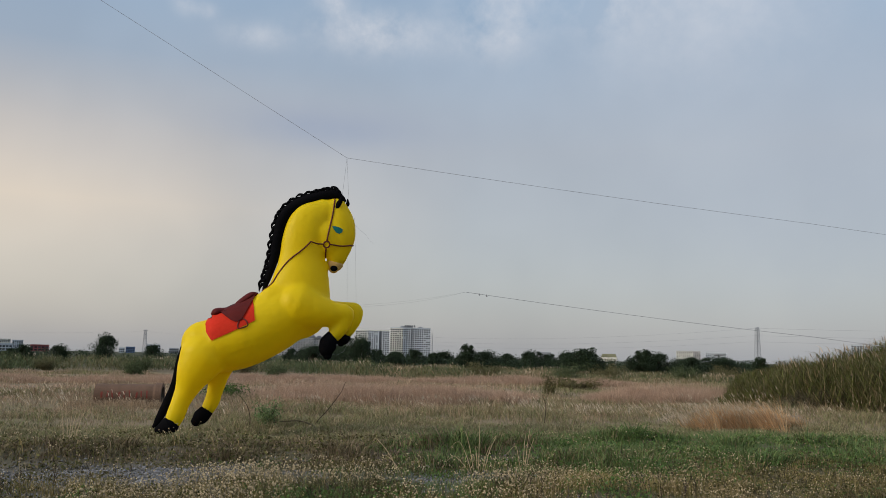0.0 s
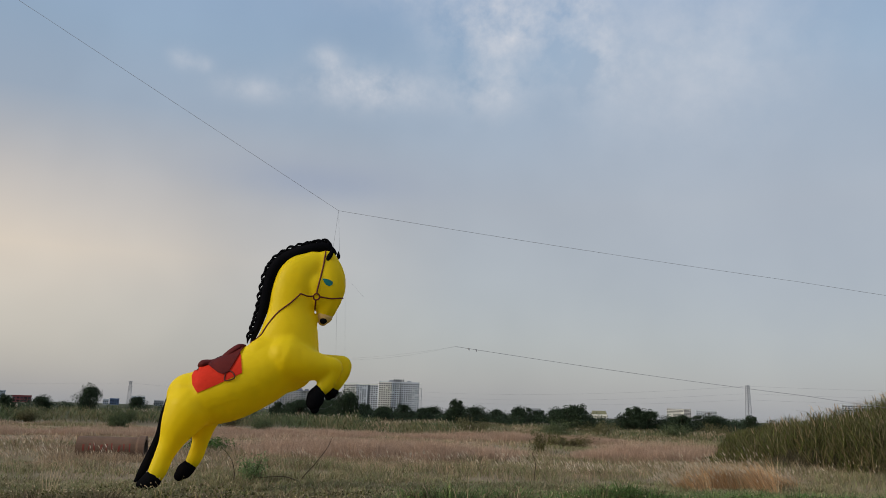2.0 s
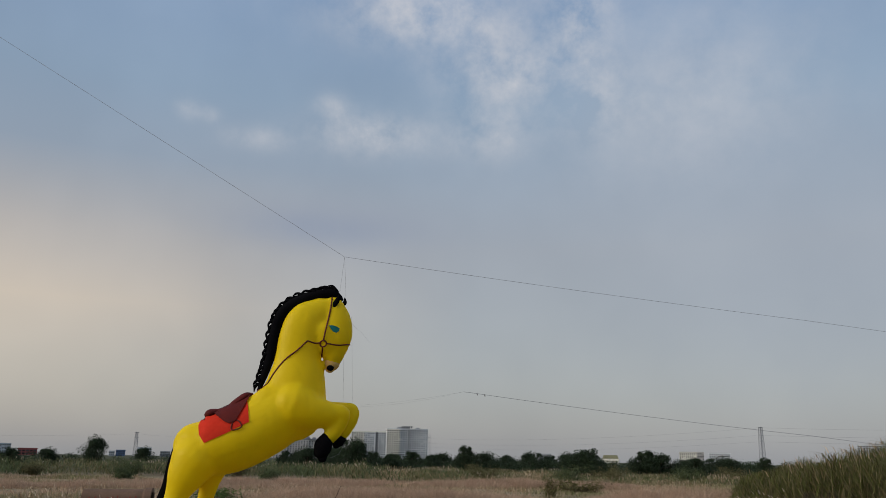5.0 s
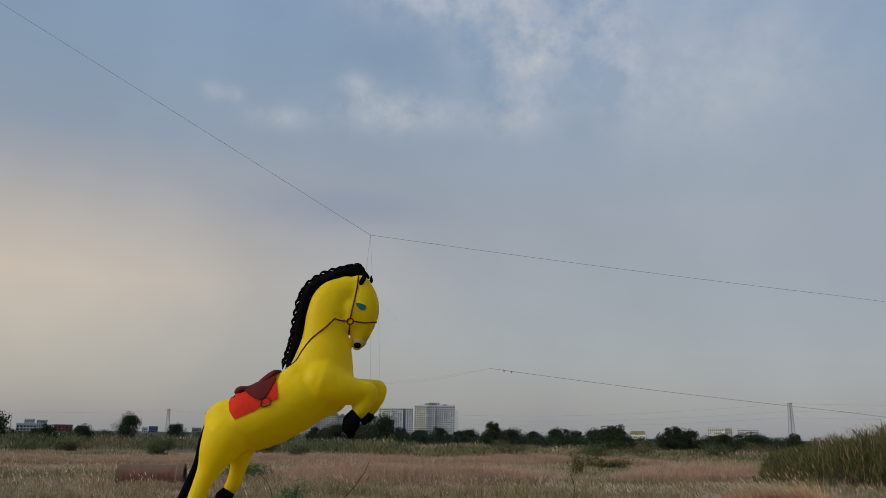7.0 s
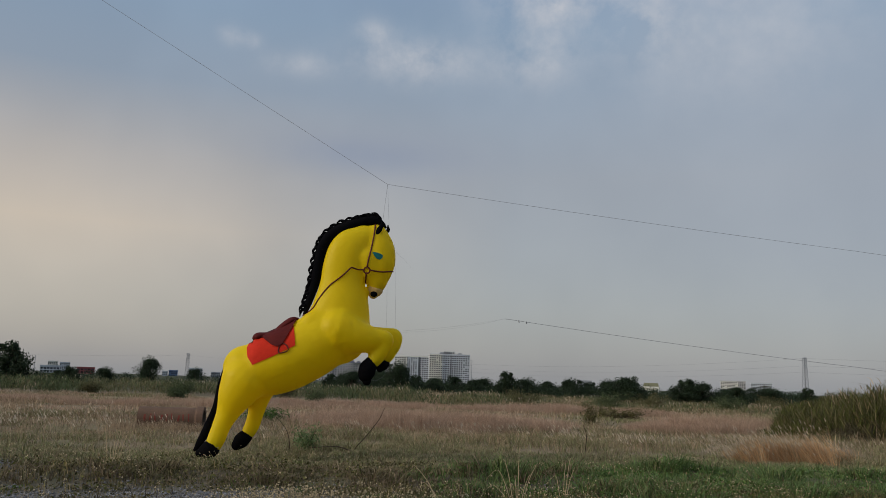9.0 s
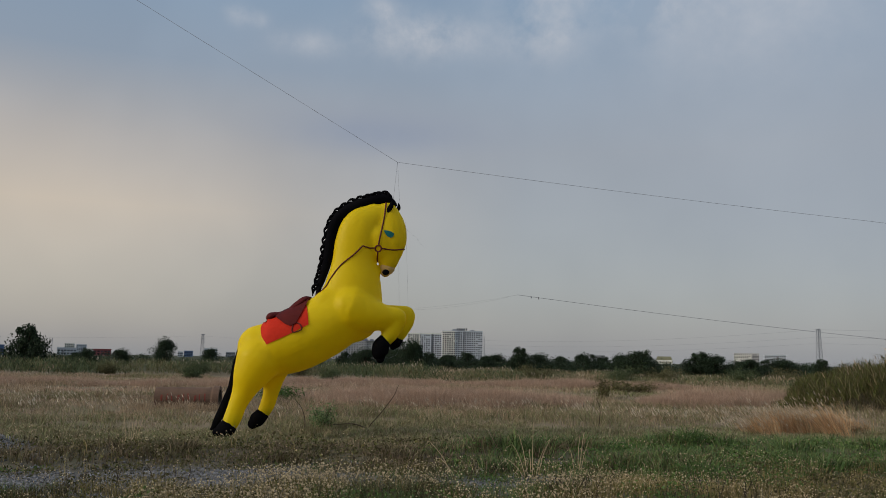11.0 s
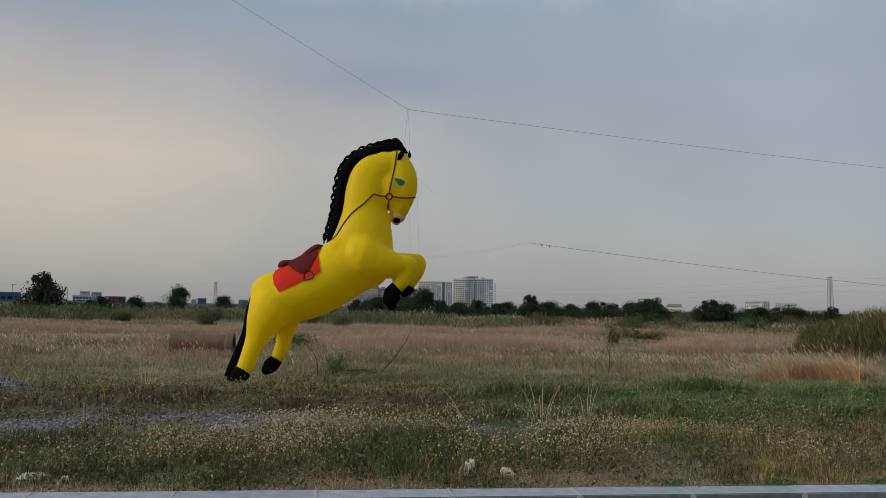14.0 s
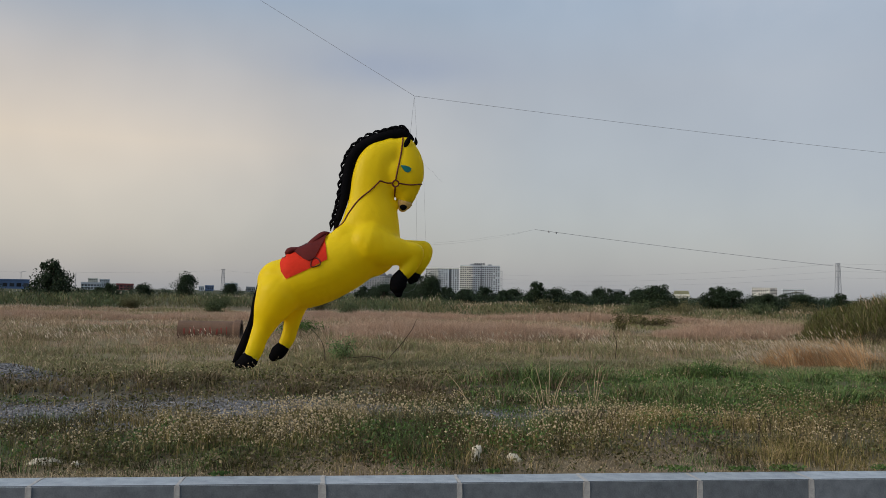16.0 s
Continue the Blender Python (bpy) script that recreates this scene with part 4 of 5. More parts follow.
slab("distant_block", -714, 1319, -701, 1325, 17.5, 20, 7, 5, WHITE_WALL, "distant white slab block with small windows")
slab("distant_block", -698, 1327, -684, 1334, 16.2, 20, 7, 5, PALE_WALL, "distant pale slab block with small windows")
slab("low_red_building", -405, 804, -390, 811, 6, 12, 2, 5, RED_WALL, "low dull red building beyond the field")
slab("blue_block", -361, 933, -352, 936, 6.3, 10, 3, 4, BLUE_WALL, "small blue clad block beyond the field")
slab("blue_block", -367.5, 930, -362, 932, 5.2, 9, 2, 3, PALE_WALL, "small pale block beyond the field")
slab("white_block", -327, 1050, -293, 1060, 10.5, 16, 4, 12, WHITE_WALL, "long low white block with rows of windows")
slab("pale_block", -442, 1223, -424, 1229, 12, 14, 4, 6, PALE_WALL, "pale distant office block")
slab("grey_block", -380, 1138, -368, 1142, 6.5, 12, 3, 5, GREY_WALL, "small grey distant block")
slab("distant_block", 410, 1443, 449, 1432, 20.5, 20, 8, 12, OLD_WALL, "distant cream apartment block behind trees", setbacks=[(0.0, 0.7, 1.0, 20, WHITE_WALL)])
slab("distant_block", 457, 1429, 489, 1419, 18.5, 20, 7, 10, PALE_WALL, "distant pale grey apartment block behind trees")
slab("distant_block", 579, 1164, 613, 1147, 30, 20, 10, 11, PALE_WALL, "distant pale tower block behind the reeds")
slab("flat_house", 58, 497, 65, 496, 5.2, 8, 1, 3, GREY_WALL, "grey flat-roofed house behind the trees", category="house")
slab("flat_house", -3, 500, 4, 500, 3.6, 8, 1, 3, WHITE_WALL, "small white flat-roofed house behind the trees", category="house")
slab("warehouse", -400, 574, -369, 595, 6.6, 20, 1, 8, BLUE_WALL, "long blue clad warehouse beyond the field", category="warehouse")
slab("blue_block", -386, 701, -372, 708, 6.0, 12, 2, 6, PALE_WALL, "pale blue low block beyond the field")
b, L = slab("gabled_house", 62.5, 324, 68, 322.8, 2.1, 7, 1, 3, WHITE_WALL, "white gabled house with an ochre roof", category="house")
bm = bmesh.new()
box(bm, -0.6, L + 0.6, -0.6, 7.6, 1.95, 4.2)
for v in bm.verts:
    if v.co.z > 3:
        v.co.y = 3.5
        v.co.x = L / 2 + (v.co.x - L / 2) * 0.75
bmesh.ops.remove_doubles(bm, verts=bm.verts, dist=0.01)
part("roof", bm, YEL_ROOF, b)


def pylon(x, y, top, base, label):
    """A lattice tower: four legs, bracing and cross arms."""
    p = thing("pylon", label, "pylon", (x, y, -0.05), 20, "power pylons")

    def half(z):
        return base * 0.5 * (1 - 0.45 * z / top)
    for sx in (-1, 1):
        for sy in (-1, 1):
            bm = bmesh.new()
            tube(bm, [(sx * half(z), sy * half(z), z) for z in np.linspace(0, top, 6)], 0.26, 4)
            part("leg", bm, STEEL, p)
    bm = bmesh.new()
    zs = top * np.array([0.0, 0.14, 0.27, 0.39, 0.5, 0.6, 0.69, 0.77, 0.84, 0.9, 0.95, 1.0])
    for z0, z1 in zip(zs, zs[1:]):
        a, b = half(z0), half(z1)
        for s in (-1, 1):
            tube(bm, [(-a, s * a, z0), (b, s * b, z1)], 0.16, 3)
            tube(bm, [(a, s * a, z0), (-b, s * b, z1)], 0.16, 3)
            tube(bm, [(s * a, -a, z0), (s * b, b, z1)], 0.16, 3)
        tube(bm, [(-b, -b, z1), (b, -b, z1)], 0.16, 3)
    part("bracing", bm, STEEL, p)
    for z in (0.62, 0.78, 0.98):
        bm = bmesh.new()
        tube(bm, [(-base * 0.55, 0, top * z), (0, 0, top * z + 0.5), (base * 0.55, 0, top * z)], 0.25, 4)
        part("cross_arm", bm, STEEL, p)
    return p


pylon(322, 840, 38.3, 4.8, "grey lattice power pylon carrying long wires")
pylon(-342, 939, 26.5, 4.4, "distant grey lattice power pylon")
for k, (z, zl) in enumerate(((37.5, 30.0), (30.0, 24.0), (23.8, 19.0))):
    for sgn, end in ((-1, (-40, 1150, zl)), (1, (900, 560, zl + 14))):
        bm = bmesh.new()
        a, b = Vector((322 + sgn * 2.4, 840, z)), Vector(end)
        tube(bm, [a.lerp(b, t) - Vector((0, 0, 26 * t * (1 - t))) for t in np.linspace(0, 1, 20)], 0.05, 4)
        tagged(part("power_line", bm, STEEL), "thin sagging power line on the pylon", "power line", "power lines")
for end in ((-800, 860, 24), (40, 1300, 22)):
    bm = bmesh.new()
    a, b = Vector((-342, 939, 24.5)), Vector(end)
    tube(bm, [a.lerp(b, t) - Vector((0, 0, 22 * t * (1 - t))) for t in np.linspace(0, 1, 16)], 0.035, 4)
    tagged(part("power_line", bm, STEEL), "thin sagging power line on the pylon", "power line", "power lines")
bm = bmesh.new()
tube(bm, [(-385, 690, -0.1), (-385, 690, 14.5)], [0.35, 0.25], 6)
tagged(part("mast", bm, STEEL), "tall thin grey mast beyond the field", "mast")
crane = thing("tower_crane", "small distant tower crane above the blue warehouse", "crane", (-374, 592, 0), 20)
bm = bmesh.new()
tube(bm, [(0, 0, -0.2), (0, 0, 13.0)], [0.22, 0.18], 4)
part("mast", bm, STEEL, crane)
bm = bmesh.new()
tube(bm, [(-1.2, 0, 12.6), (3.4, 0, 13.4)], [0.2, 0.12], 4)
part("jib", bm, STEEL, crane)
p = thing("utility_pole", "wooden utility pole with a cross arm beside the reeds", "pole", (62, 185, 0))
bm = bmesh.new()
tube(bm, [(0, 0, -0.2), (0, 0, 3.4)], [0.16, 0.12], 6)
part("post", bm, BARK, p)
bm = bmesh.new()
box(bm, -1.0, 1.0, -0.08, 0.08, 2.9, 3.05)
part("cross_arm", bm, BARK, p)

# ---------------------------------------------------------------- the pipe and small things in the field


def build_pipe():
    pipe = thing("concrete_pipe", "stained brown concrete drain pipe with red marks in grass", "pipe", (-8.66, 22.9, -0.08), 9.0)
    R, r, L = 0.31, 0.25, 1.76
    bm = bmesh.new()
    n = 28
    prof = [(-L / 2, r), (-L / 2, R), (L / 2 - 0.22, R), (L / 2 - 0.16, R + 0.035), (L / 2, R + 0.035), (L / 2, r)]
    rings = []
    for x, q in prof:
        rings.append([bm.verts.new((x, q * math.cos(2 * math.pi * k / n), R + q * math.sin(2 * math.pi * k / n) - 0.03)) for k in range(n)])
    for a, b in zip(rings, rings[1:]):
        for k in range(n):
            bm.faces.new((a[k], b[k], b[(k + 1) % n], a[(k + 1) % n]))
    part("shell", bm, PIPE, pipe, "", False)
    bm = bmesh.new()
    tube(bm, [(-L / 2, 0, R - 0.03), (L / 2, 0, R - 0.03)], r, n, 1.0, False)
    part("bore", bm, PIPE_IN, pipe, "dark hollow inside")
    # painted marks as plain bars
    for k in range(9):
        bm = bmesh.new()
        u, tilt = -0.70 + k * 0.15, 0.03 * math.sin(k * 2.3)
        a0, a1 = radians(192 - 5 * (k % 2)), radians(160 - 4 * (k % 3))
        V = []
        for s in range(7):
            a = a0 + (a1 - a0) * s / 6
            V.append([bm.verts.new((u + tilt * s / 6 + dx, (R + 0.004) * math.cos(a), R - 0.03 + (R + 0.004) * math.sin(a))) for dx in (0, 0.035 + 0.02 * (k % 3 == 0))])
        for p, q in zip(V, V[1:]):
            bm.faces.new((p[0], p[1], q[1], q[0]))
        part("painted_bar", bm, RED_PAINT, pipe, "faded red painted bar")


build_pipe()


def stone(name, at, size, seed, label, tall=1.0):
    r = np.random.default_rng(seed)
    bm = bmesh.new()
    bmesh.ops.create_icosphere(bm, subdivisions=3, radius=1.0)
    for v in bm.verts:
        k = 1 + 0.35 * noise.noise(v.co * 1.3 + Vector((seed, 0, 0))) + 0.12 * noise.noise(v.co * 4)
        v.co = Vector((v.co.x * size[0] * k, v.co.y * size[1] * k, v.co.z * size[2] * k))
        v.co.x += v.co.z * 0.35
    ob = part(name, bm, STONE, None, "", True)
    ob.matrix_world = pose(*at, 0, 0, seed * 31)
    return tagged(ob, label, "rock")


stone("rock", (-0.29, 6.86, 0.06), (0.046, 0.04, 0.095), 2, "pale cream upright stone among dry weeds by the kerb")
stone("rock", (0.03, 6.93, 0.03), (0.055, 0.04, 0.045), 5, "pale whitish lump of stone by the kerb")
stone("rock", (-3.75, 6.35, -0.01), (0.12, 0.08, 0.035), 7, "flat grey stone slab half buried in weeds")
stone("rock", (-3.45, 6.32, -0.01), (0.06, 0.05, 0.03), 9, "small grey stone half buried in weeds")
stone("rock", (-0.2, 10.6, -0.01), (0.07, 0.06, 0.05), 11, "brown stone on the gravel track")


def leafy_shrub(name, x, y, h, spread, stems, leaf, material, label, seed):
    r = np.random.default_rng(seed)
    z = float(ground_z(x, y))
    s = thing(name, label, "shrub", (x, y, z - 0.02))
    P = []
    for k in range(stems):
        a, q = r.random() * 2 * math.pi, spread * (0.3 + 0.7 * r.random())
        hh = h * (0.35 + 0.65 * r.random())
        pts = spline([(0, 0, 0), (math.cos(a) * q * 0.35, math.sin(a) * q * 0.35, hh * 0.5), (math.cos(a) * q, math.sin(a) * q, hh)], 5)
        bm = bmesh.new()
        tube(bm, list(pts), list(np.linspace(0.008, 0.003, len(pts)) * max(1, h)), 5)
        part("stem", bm, TWIG, s)
        for p in pts[1:]:
            P.append(p + r.normal(size=(16, 3)) * leaf * 1.7)
    V, F = leaf_cards(np.concatenate(P), leaf * 0.55, 0.6)
    V[:, 2] = np.maximum(V[:, 2], 0.01)
    part_mesh("foliage", mesh_of("foliage", V, F), material, s)
    return s


leafy_shrub("shrub", -3.45, 16.5, 0.52, 0.26, 9, 0.05, LEAF_BRIGHT, "bright green leafy shrub with upright stems", 4)
leafy_shrub("shrub", 4.25, 32.7, 0.85, 0.32, 9, 0.065, WEED_LEAF, "green leafy shrub in the pink grass", 6)
leafy_shrub("shrub", 6.3, 39.0, 0.42, 1.5, 26, 0.08, WEED_LEAF, "low spreading green shrub behind the dry grass", 8)
leafy_shrub("shrub", -6.9, 25.9, 0.34, 0.8, 26, 0.07, WEED_GREEN, "low green weed clump behind the pipe", 10)
leafy_shrub("shrub", -7.0, 9.95, 0.3, 0.3, 10, 0.04, LEAF_BRIGHT, "small dark green weed beside the gravel heap", 12)
leafy_shrub("shrub", 3.2, 14.0, 0.13, 0.55, 30, 0.03, WEED_GREEN, "lush green weed mound in the grass", 13)
for k, (x, y, h, w) in enumerate(((-33, 62, 1.3, 1.0), (-28, 58, 0.9, 1.0), (-22, 60, 1.2, 1.1), (-14, 58, 1.0, 1.2), (-5, 60, 1.1, 1.4), (3, 56, 1.2, 1.5), (8, 54, 1.3, 1.6), (12, 60, 1.2, 1.6), (17, 58, 1.0, 1.4), (-40, 60, 1.0, 1.2), (-10, 50, 0.8, 0.8), (22, 64, 1.2, 1.5), (-18, 48, 0.7, 0.6))):
    leafy_shrub("shrub", x, y, h, w, 26, 0.085, SCRUB if k % 2 else LEAF_DULL, "scrubby green bush in the far dry grass", 20 + k)


def twig(name, pts, r0, label, material=TWIG):
    z = float(ground_z(pts[0][0], pts[0][1]))
    P = spline(pts, 5)
    bm = bmesh.new()
    tube(bm, [(p[0], p[1], p[2] + z - 0.02) for p in P], list(np.linspace(r0, r0 * 0.35, len(P))), 5)
    return tagged(part(name, bm, material), label, "twig")


twig("bare_twig", [(-2.55, 16.6, 0.0), (-2.5, 16.6, 0.15), (-2.3, 16.6, 0.38), (-2.05, 16.6, 0.72), (-1.95, 16.6, 0.95)], 0.014, "thin bare branch rising from the grass")
twig("bare_twig", [(-2.5, 16.4, 0.08), (-2.8, 16.4, 0.17), (-3.1, 16.4, 0.16), (-3.35, 16.4, 0.13)], 0.014, "thin bare branch lying on the grass")
twig("bare_twig", [(-3.75, 16.2, 0.0), (-3.75, 16.2, 0.3), (-3.85, 16.2, 0.55), (-4.05, 16.2, 0.75)], 0.011, "thin dry stalk standing in the grass")
twig("bare_twig", [(2.35, 19.0, 0.0), (2.38, 19.0, 0.4), (2.3, 19.0, 0.65)], 0.012, "thin dry stalk standing in the grass")


def dry_tuft(x, y, spec, label):
    z = float(ground_z(x, y))
    t = thing("dry_tuft", label, "dry grass", (x, y, z - 0.02), 11.0, "dry straw tufts")
    for dx, dz, bend in spec:
        bm = bmesh.new()
        P = spline([(dx * 0.3, 0, 0), (dx * 0.62, 0.02, dz * 0.6), (dx, 0.04, dz), (dx + bend, 0.04, dz - abs(bend) * 0.7)], 5)
        tube(bm, list(P), list(np.linspace(0.0052, 0.0015, len(P))), 4, 0.7)
        part("stalk", bm, STRAW, t)


dry_tuft(-5.2, 11.6, [(-0.15, 0.66, -0.1), (0.02, 0.6, 0.02), (0.12, 0.52, 0.1), (0.2, 0.62, 0.03), (-0.04, 0.45, 0.05), (0.07, 0.6, -0.2)], "straw-coloured dry grass stalks standing in weeds")
dry_tuft(0.46, 10.4, [(0.03, 0.66, 0.01), (-0.24, 0.40, -0.12), (-0.16, 0.52, -0.05), (0.16, 0.34, 0.03), (-0.30, 0.22, -0.10), (0.24, 0.46, -0.04), (-0.02, 0.34, 0.03)], "tall straw-coloured dry grass stalks by the gravel")
dry_tuft(1.05, 10.8, [(0.12, 0.52, 0.05), (-0.08, 0.30, -0.10), (0.17, 0.40, -0.02), (0.05, 0.46, -0.06), (0.08, 0.2, 0.1)], "bent straw-coloured dry grass stalks by the gravel")
dry_tuft(-0.35, 9.9, [(-0.42, 0.45, -0.04), (-0.3, 0.26, -0.05), (-0.12, 0.12, -0.1)], "broken straw stalk leaning over the gravel")

# ---------------------------------------------------------------- grass, weeds and reeds


def keep(mask, *arrays):
    return [a[mask] for a in arrays]


def clipped(x, y, c0, c1, soft=0.5):
    """Which places lie between two lines along the kerb, with a ragged edge."""
    c = y - KERB_SLOPE * x + (lattice(x, y, 1.3, 9) - 0.5) * 2 * soft
    return (c > c0) & (c < c1)


def tufts(cx, cy, per, spread, h, w, lean, wind=(0.0, 0.0)):
    """Blades that fan out of tuft centres: returns places, heights and outward leans ready for a mesh."""
    n = len(cx)
    k = np.repeat(np.arange(n), per)
    a = rng.random(n * per) * 2 * np.pi
    r = spread * np.sqrt(rng.random(n * per))
    x, y = cx[k] + np.cos(a) * r, cy[k] + np.sin(a) * r
    hh = np.broadcast_to(h, (n,))[k] * (0.55 + 0.45 * rng.random(n * per))
    out = lean * (r / spread) * (0.6 + 0.8 * rng.random(n * per))
    z = ground_z(x, y)
    V = np.zeros((n * per, 5, 3))
    th = rng.random(n * per) * 2 * np.pi
    wx, wy = np.cos(th) * w / 2, np.sin(th) * w / 2
    jit = rng.normal(size=(2, n * per)) * 0.2
    lx, ly = (np.cos(a) * out + wind[0] + jit[0]) * hh, (np.sin(a) * out + wind[1] + jit[1]) * hh
    V[:, 0] = np.stack([x - wx, y - wy, z - 0.02], 1)
    V[:, 1] = np.stack([x + wx, y + wy, z - 0.02], 1)
    V[:, 2] = np.stack([x + lx * 0.3 + wx * 0.8, y + ly * 0.3 + wy * 0.8, z + hh * 0.58], 1)
    V[:, 3] = np.stack([x + lx * 0.3 - wx * 0.8, y + ly * 0.3 - wy * 0.8, z + hh * 0.58], 1)
    V[:, 4] = np.stack([x + lx, y + ly, z + hh * (1 - 0.3 * np.minimum(1, np.hypot(lx, ly) / hh))], 1)
    q = np.arange(n * per)[:, None] * 5
    F = np.concatenate([q + [0, 1, 2], q + [0, 2, 3], q + [3, 2, 4]], 0)
    return V.reshape(-1, 3), F, V[:, 4]


def track_mask(x, y):
    """1 on the bare gravel of the old track, 0 in the weeds."""
    c = y - KERB_SLOPE * x
    t = np.exp(-((c - 9.55) / 0.75) ** 2) * np.clip((2.8 - x) / 2, 0, 1)
    return t * np.clip((lattice(x, y, 1.1, 23) - 0.22) * 3.0, 0, 1)


def weeds_by_kerb():
    n = 17000
    x, y = wedge(n, 6.0, 12.8)
    c = y - KERB_SLOPE * x
    dens = np.clip(0.05 + 1.5 * lattice(x, y, 0.7, 21), 0, 1.2) * np.clip((c - 6.45) / 0.3, 0.8, 1) * (1 - 0.93 * track_mask(x, y))
    bare = np.exp(-((x - 0.5) / 1.3) ** 2 - ((c - 6.9) / 0.4) ** 2)
    m = (c > KERB_BACK + 0.02) & (c < np.where(x > 2, 10.1, np.where(x < -2.2, 9.2, 10.6))) & (rng.random(n) < dens * (1 - 0.85 * bare))
    x, y, c = keep(m, x, y, c)
    h = (0.07 + 0.40 * np.clip(1.6 * lattice(x, y, 0.55, 24) - 0.35, 0, 1)) * np.clip((c - 6.3) / 0.65, 0.35, 1) * np.where((x < 2.2) & (c > 8.4), 0.5, np.where(x > 1.0, 0.55, 0.9))
    green = lattice(x, y, 1.2, 25) * 0.75 + 0.3 * rng.random(len(x)) - 0.12 * np.exp(-((c - 8.6) / 0.8) ** 2) + 0.03 * np.clip(x + 0.5, 0, 1) - np.where(x < -1.0, 0.06, 0.0)
    for m, material, label in ((green <= 0.44, GRASS_MIX, "dry brown and olive weeds along the kerb"), ((green > 0.44) & (green <= 0.66), WEED_SHADE, "low weeds along the kerb, coloured dark for shade between plants"),
                               (green > 0.66, GRASS_GREEN, "green grass tufts along the kerb")):
        V, F, _ = tufts(x[m], y[m], 13, 0.075, h[m] * 0.85, 0.0045, 0.9)
        stuff("weeds", V, F, material, label, "weeds")
    # low broad leaves between the stems
    n = 130000
    x, y = wedge(n, 6.2, 12.6)
    c = y - KERB_SLOPE * x
    m = (c > KERB_BACK + 0.05) & (c < 10.8) & (rng.random(n) < (lattice(x, y, 0.45, 26) * 1.4 - 0.2) * (1 - 0.95 * track_mask(x, y)) * np.clip((c - 6.45) / 0.3, 0.75, 1))
    x, y = keep(m, x, y)
    tall = np.where((x < 2.2) & (y - KERB_SLOPE * x > 8.4), 0.45, 1.0)
    P = np.stack([x, y, ground_z(x, y) + 0.01 + (0.05 + 0.2 * lattice(x, y, 0.6, 27)) * tall * rng.random(len(x))], 1)
    k = lattice(x, y, 0.8, 28) + 0.3 * rng.random(len(x)) > np.where(x < -1.0, 0.9, 0.74)
    for m, material, label in ((k, WEED_GREEN, "small fresh green weed leaves along the kerb"), (~k, WEED_LEAF, "small olive weed leaves along the kerb")):
        V, F = leaf_cards(P[m], 0.018)
        stuff("weed_leaves", V, F, material, label, "weeds")
    # thin stalks with pale seed heads
    n = 62000
    x, y = wedge(n, 6.5, 11.5)
    c = y - KERB_SLOPE * x
    dens = np.clip(lattice(x, y, 0.9, 31) * 2.0 + lattice(x, y, 0.35, 32) * 1.2 - 1.1, 0.04, 1.5) * np.clip((c - 6.75) / 0.7, 0, 1) * np.clip((10.9 - c) / 0.8, 0, 1) * (1 - 0.93 * track_mask(x, y))
    x, y, c = keep(rng.random(n) < dens * np.where(x > 0.8, 0.55, 0.6) * np.where((x < -2.4) & (c > 8.3), 0.15, 1.0), x, y, c)
    h = (0.06 + 0.18 * rng.random(len(x)) + 0.10 * lattice(x, y, 0.7, 24)) * np.where((x < 2.2) & (c > 8.6), 0.7, 1.0)
    z = ground_z(x, y)
    V, F, tips = blades(x, y, z, h, np.full(len(x), 0.0035), 0.4, (0.0, 0.0))
    stuff("weed_stalks", V, F, GRASS_MIX, "thin dry weed stalks along the kerb", "weeds")
    V, F = octa(tips, np.where(tips[:, 0] < 0.8, 1.3, 1.0) * (0.0036 + 0.0058 * rng.random(len(tips)) ** 2), 1.0)
    stuff("seed_heads", V, F, HEADS, "small pale seed heads on weed stalks", "weeds")
    # a thick stand of cream heads at the edge of the track
    n = 650
    x, y = -2.05 + rng.normal(size=n) * 0.36, 8.72 + rng.normal(size=n) * 0.16
    V, F, tips = blades(x, y, ground_z(x, y), 0.10 + 0.14 * rng.random(n), np.full(n, 0.0035), 0.3)
    stuff("weed_stalks", V, F, GRASS_MIX, "thick stand of thin dry weed stalks", "weeds")
    V, F = octa(tips, 0.006 + 0.006 * rng.random(n))
    stuff("seed_heads", V, F, HEADS, "thick stand of cream seed heads beside the track", "weeds")
    # dark upright dead stems
    n = 360
    x, y = wedge(n, 7.2, 9.6)
    x, y = keep((y - KERB_SLOPE * x > 7.2) & (lattice(x, y, 0.9, 33) > 0.66), x, y)
    z = ground_z(x, y)
    hh, sway = 0.16 + 0.2 * rng.random(len(x)), rng.normal(size=len(x)) * 0.25
    P = np.concatenate([np.stack([x + sway * hh * (0.45 + 0.08 * k), y, z + hh * (0.45 + 0.08 * k)], 1) for k in range(7)])
    V, F = octa(P, 0.006, 1.7)
    V2, F2 = octa(np.concatenate([np.stack([x + sway * hh * u, y, z + hh * u], 1) for u in np.linspace(0.02, 0.45, 6)]), 0.003, 8.0)
    V, F = join((V, F), (V2, F2))
    stuff("dead_stems", V, F, TWIG, "dark dead flower spikes standing in the weeds", "weeds")
    # straw litter on bare soil beside the kerb
    x, y = wedge(20000, 6.2, 8.2)
    x, y = keep(clipped(x, y, 6.55, 7.35, 0.1) & (lattice(x, y, 0.6, 35) > 0.3), x, y)
    V, F, _ = blades(x, y, ground_z(x, y), np.full(len(x), 0.03), np.full(len(x), 0.005), 4.0)
    stuff("straw_litter", V, F, STRAW, "dry straw litter on bare soil by the kerb", "litter")


weeds_by_kerb()


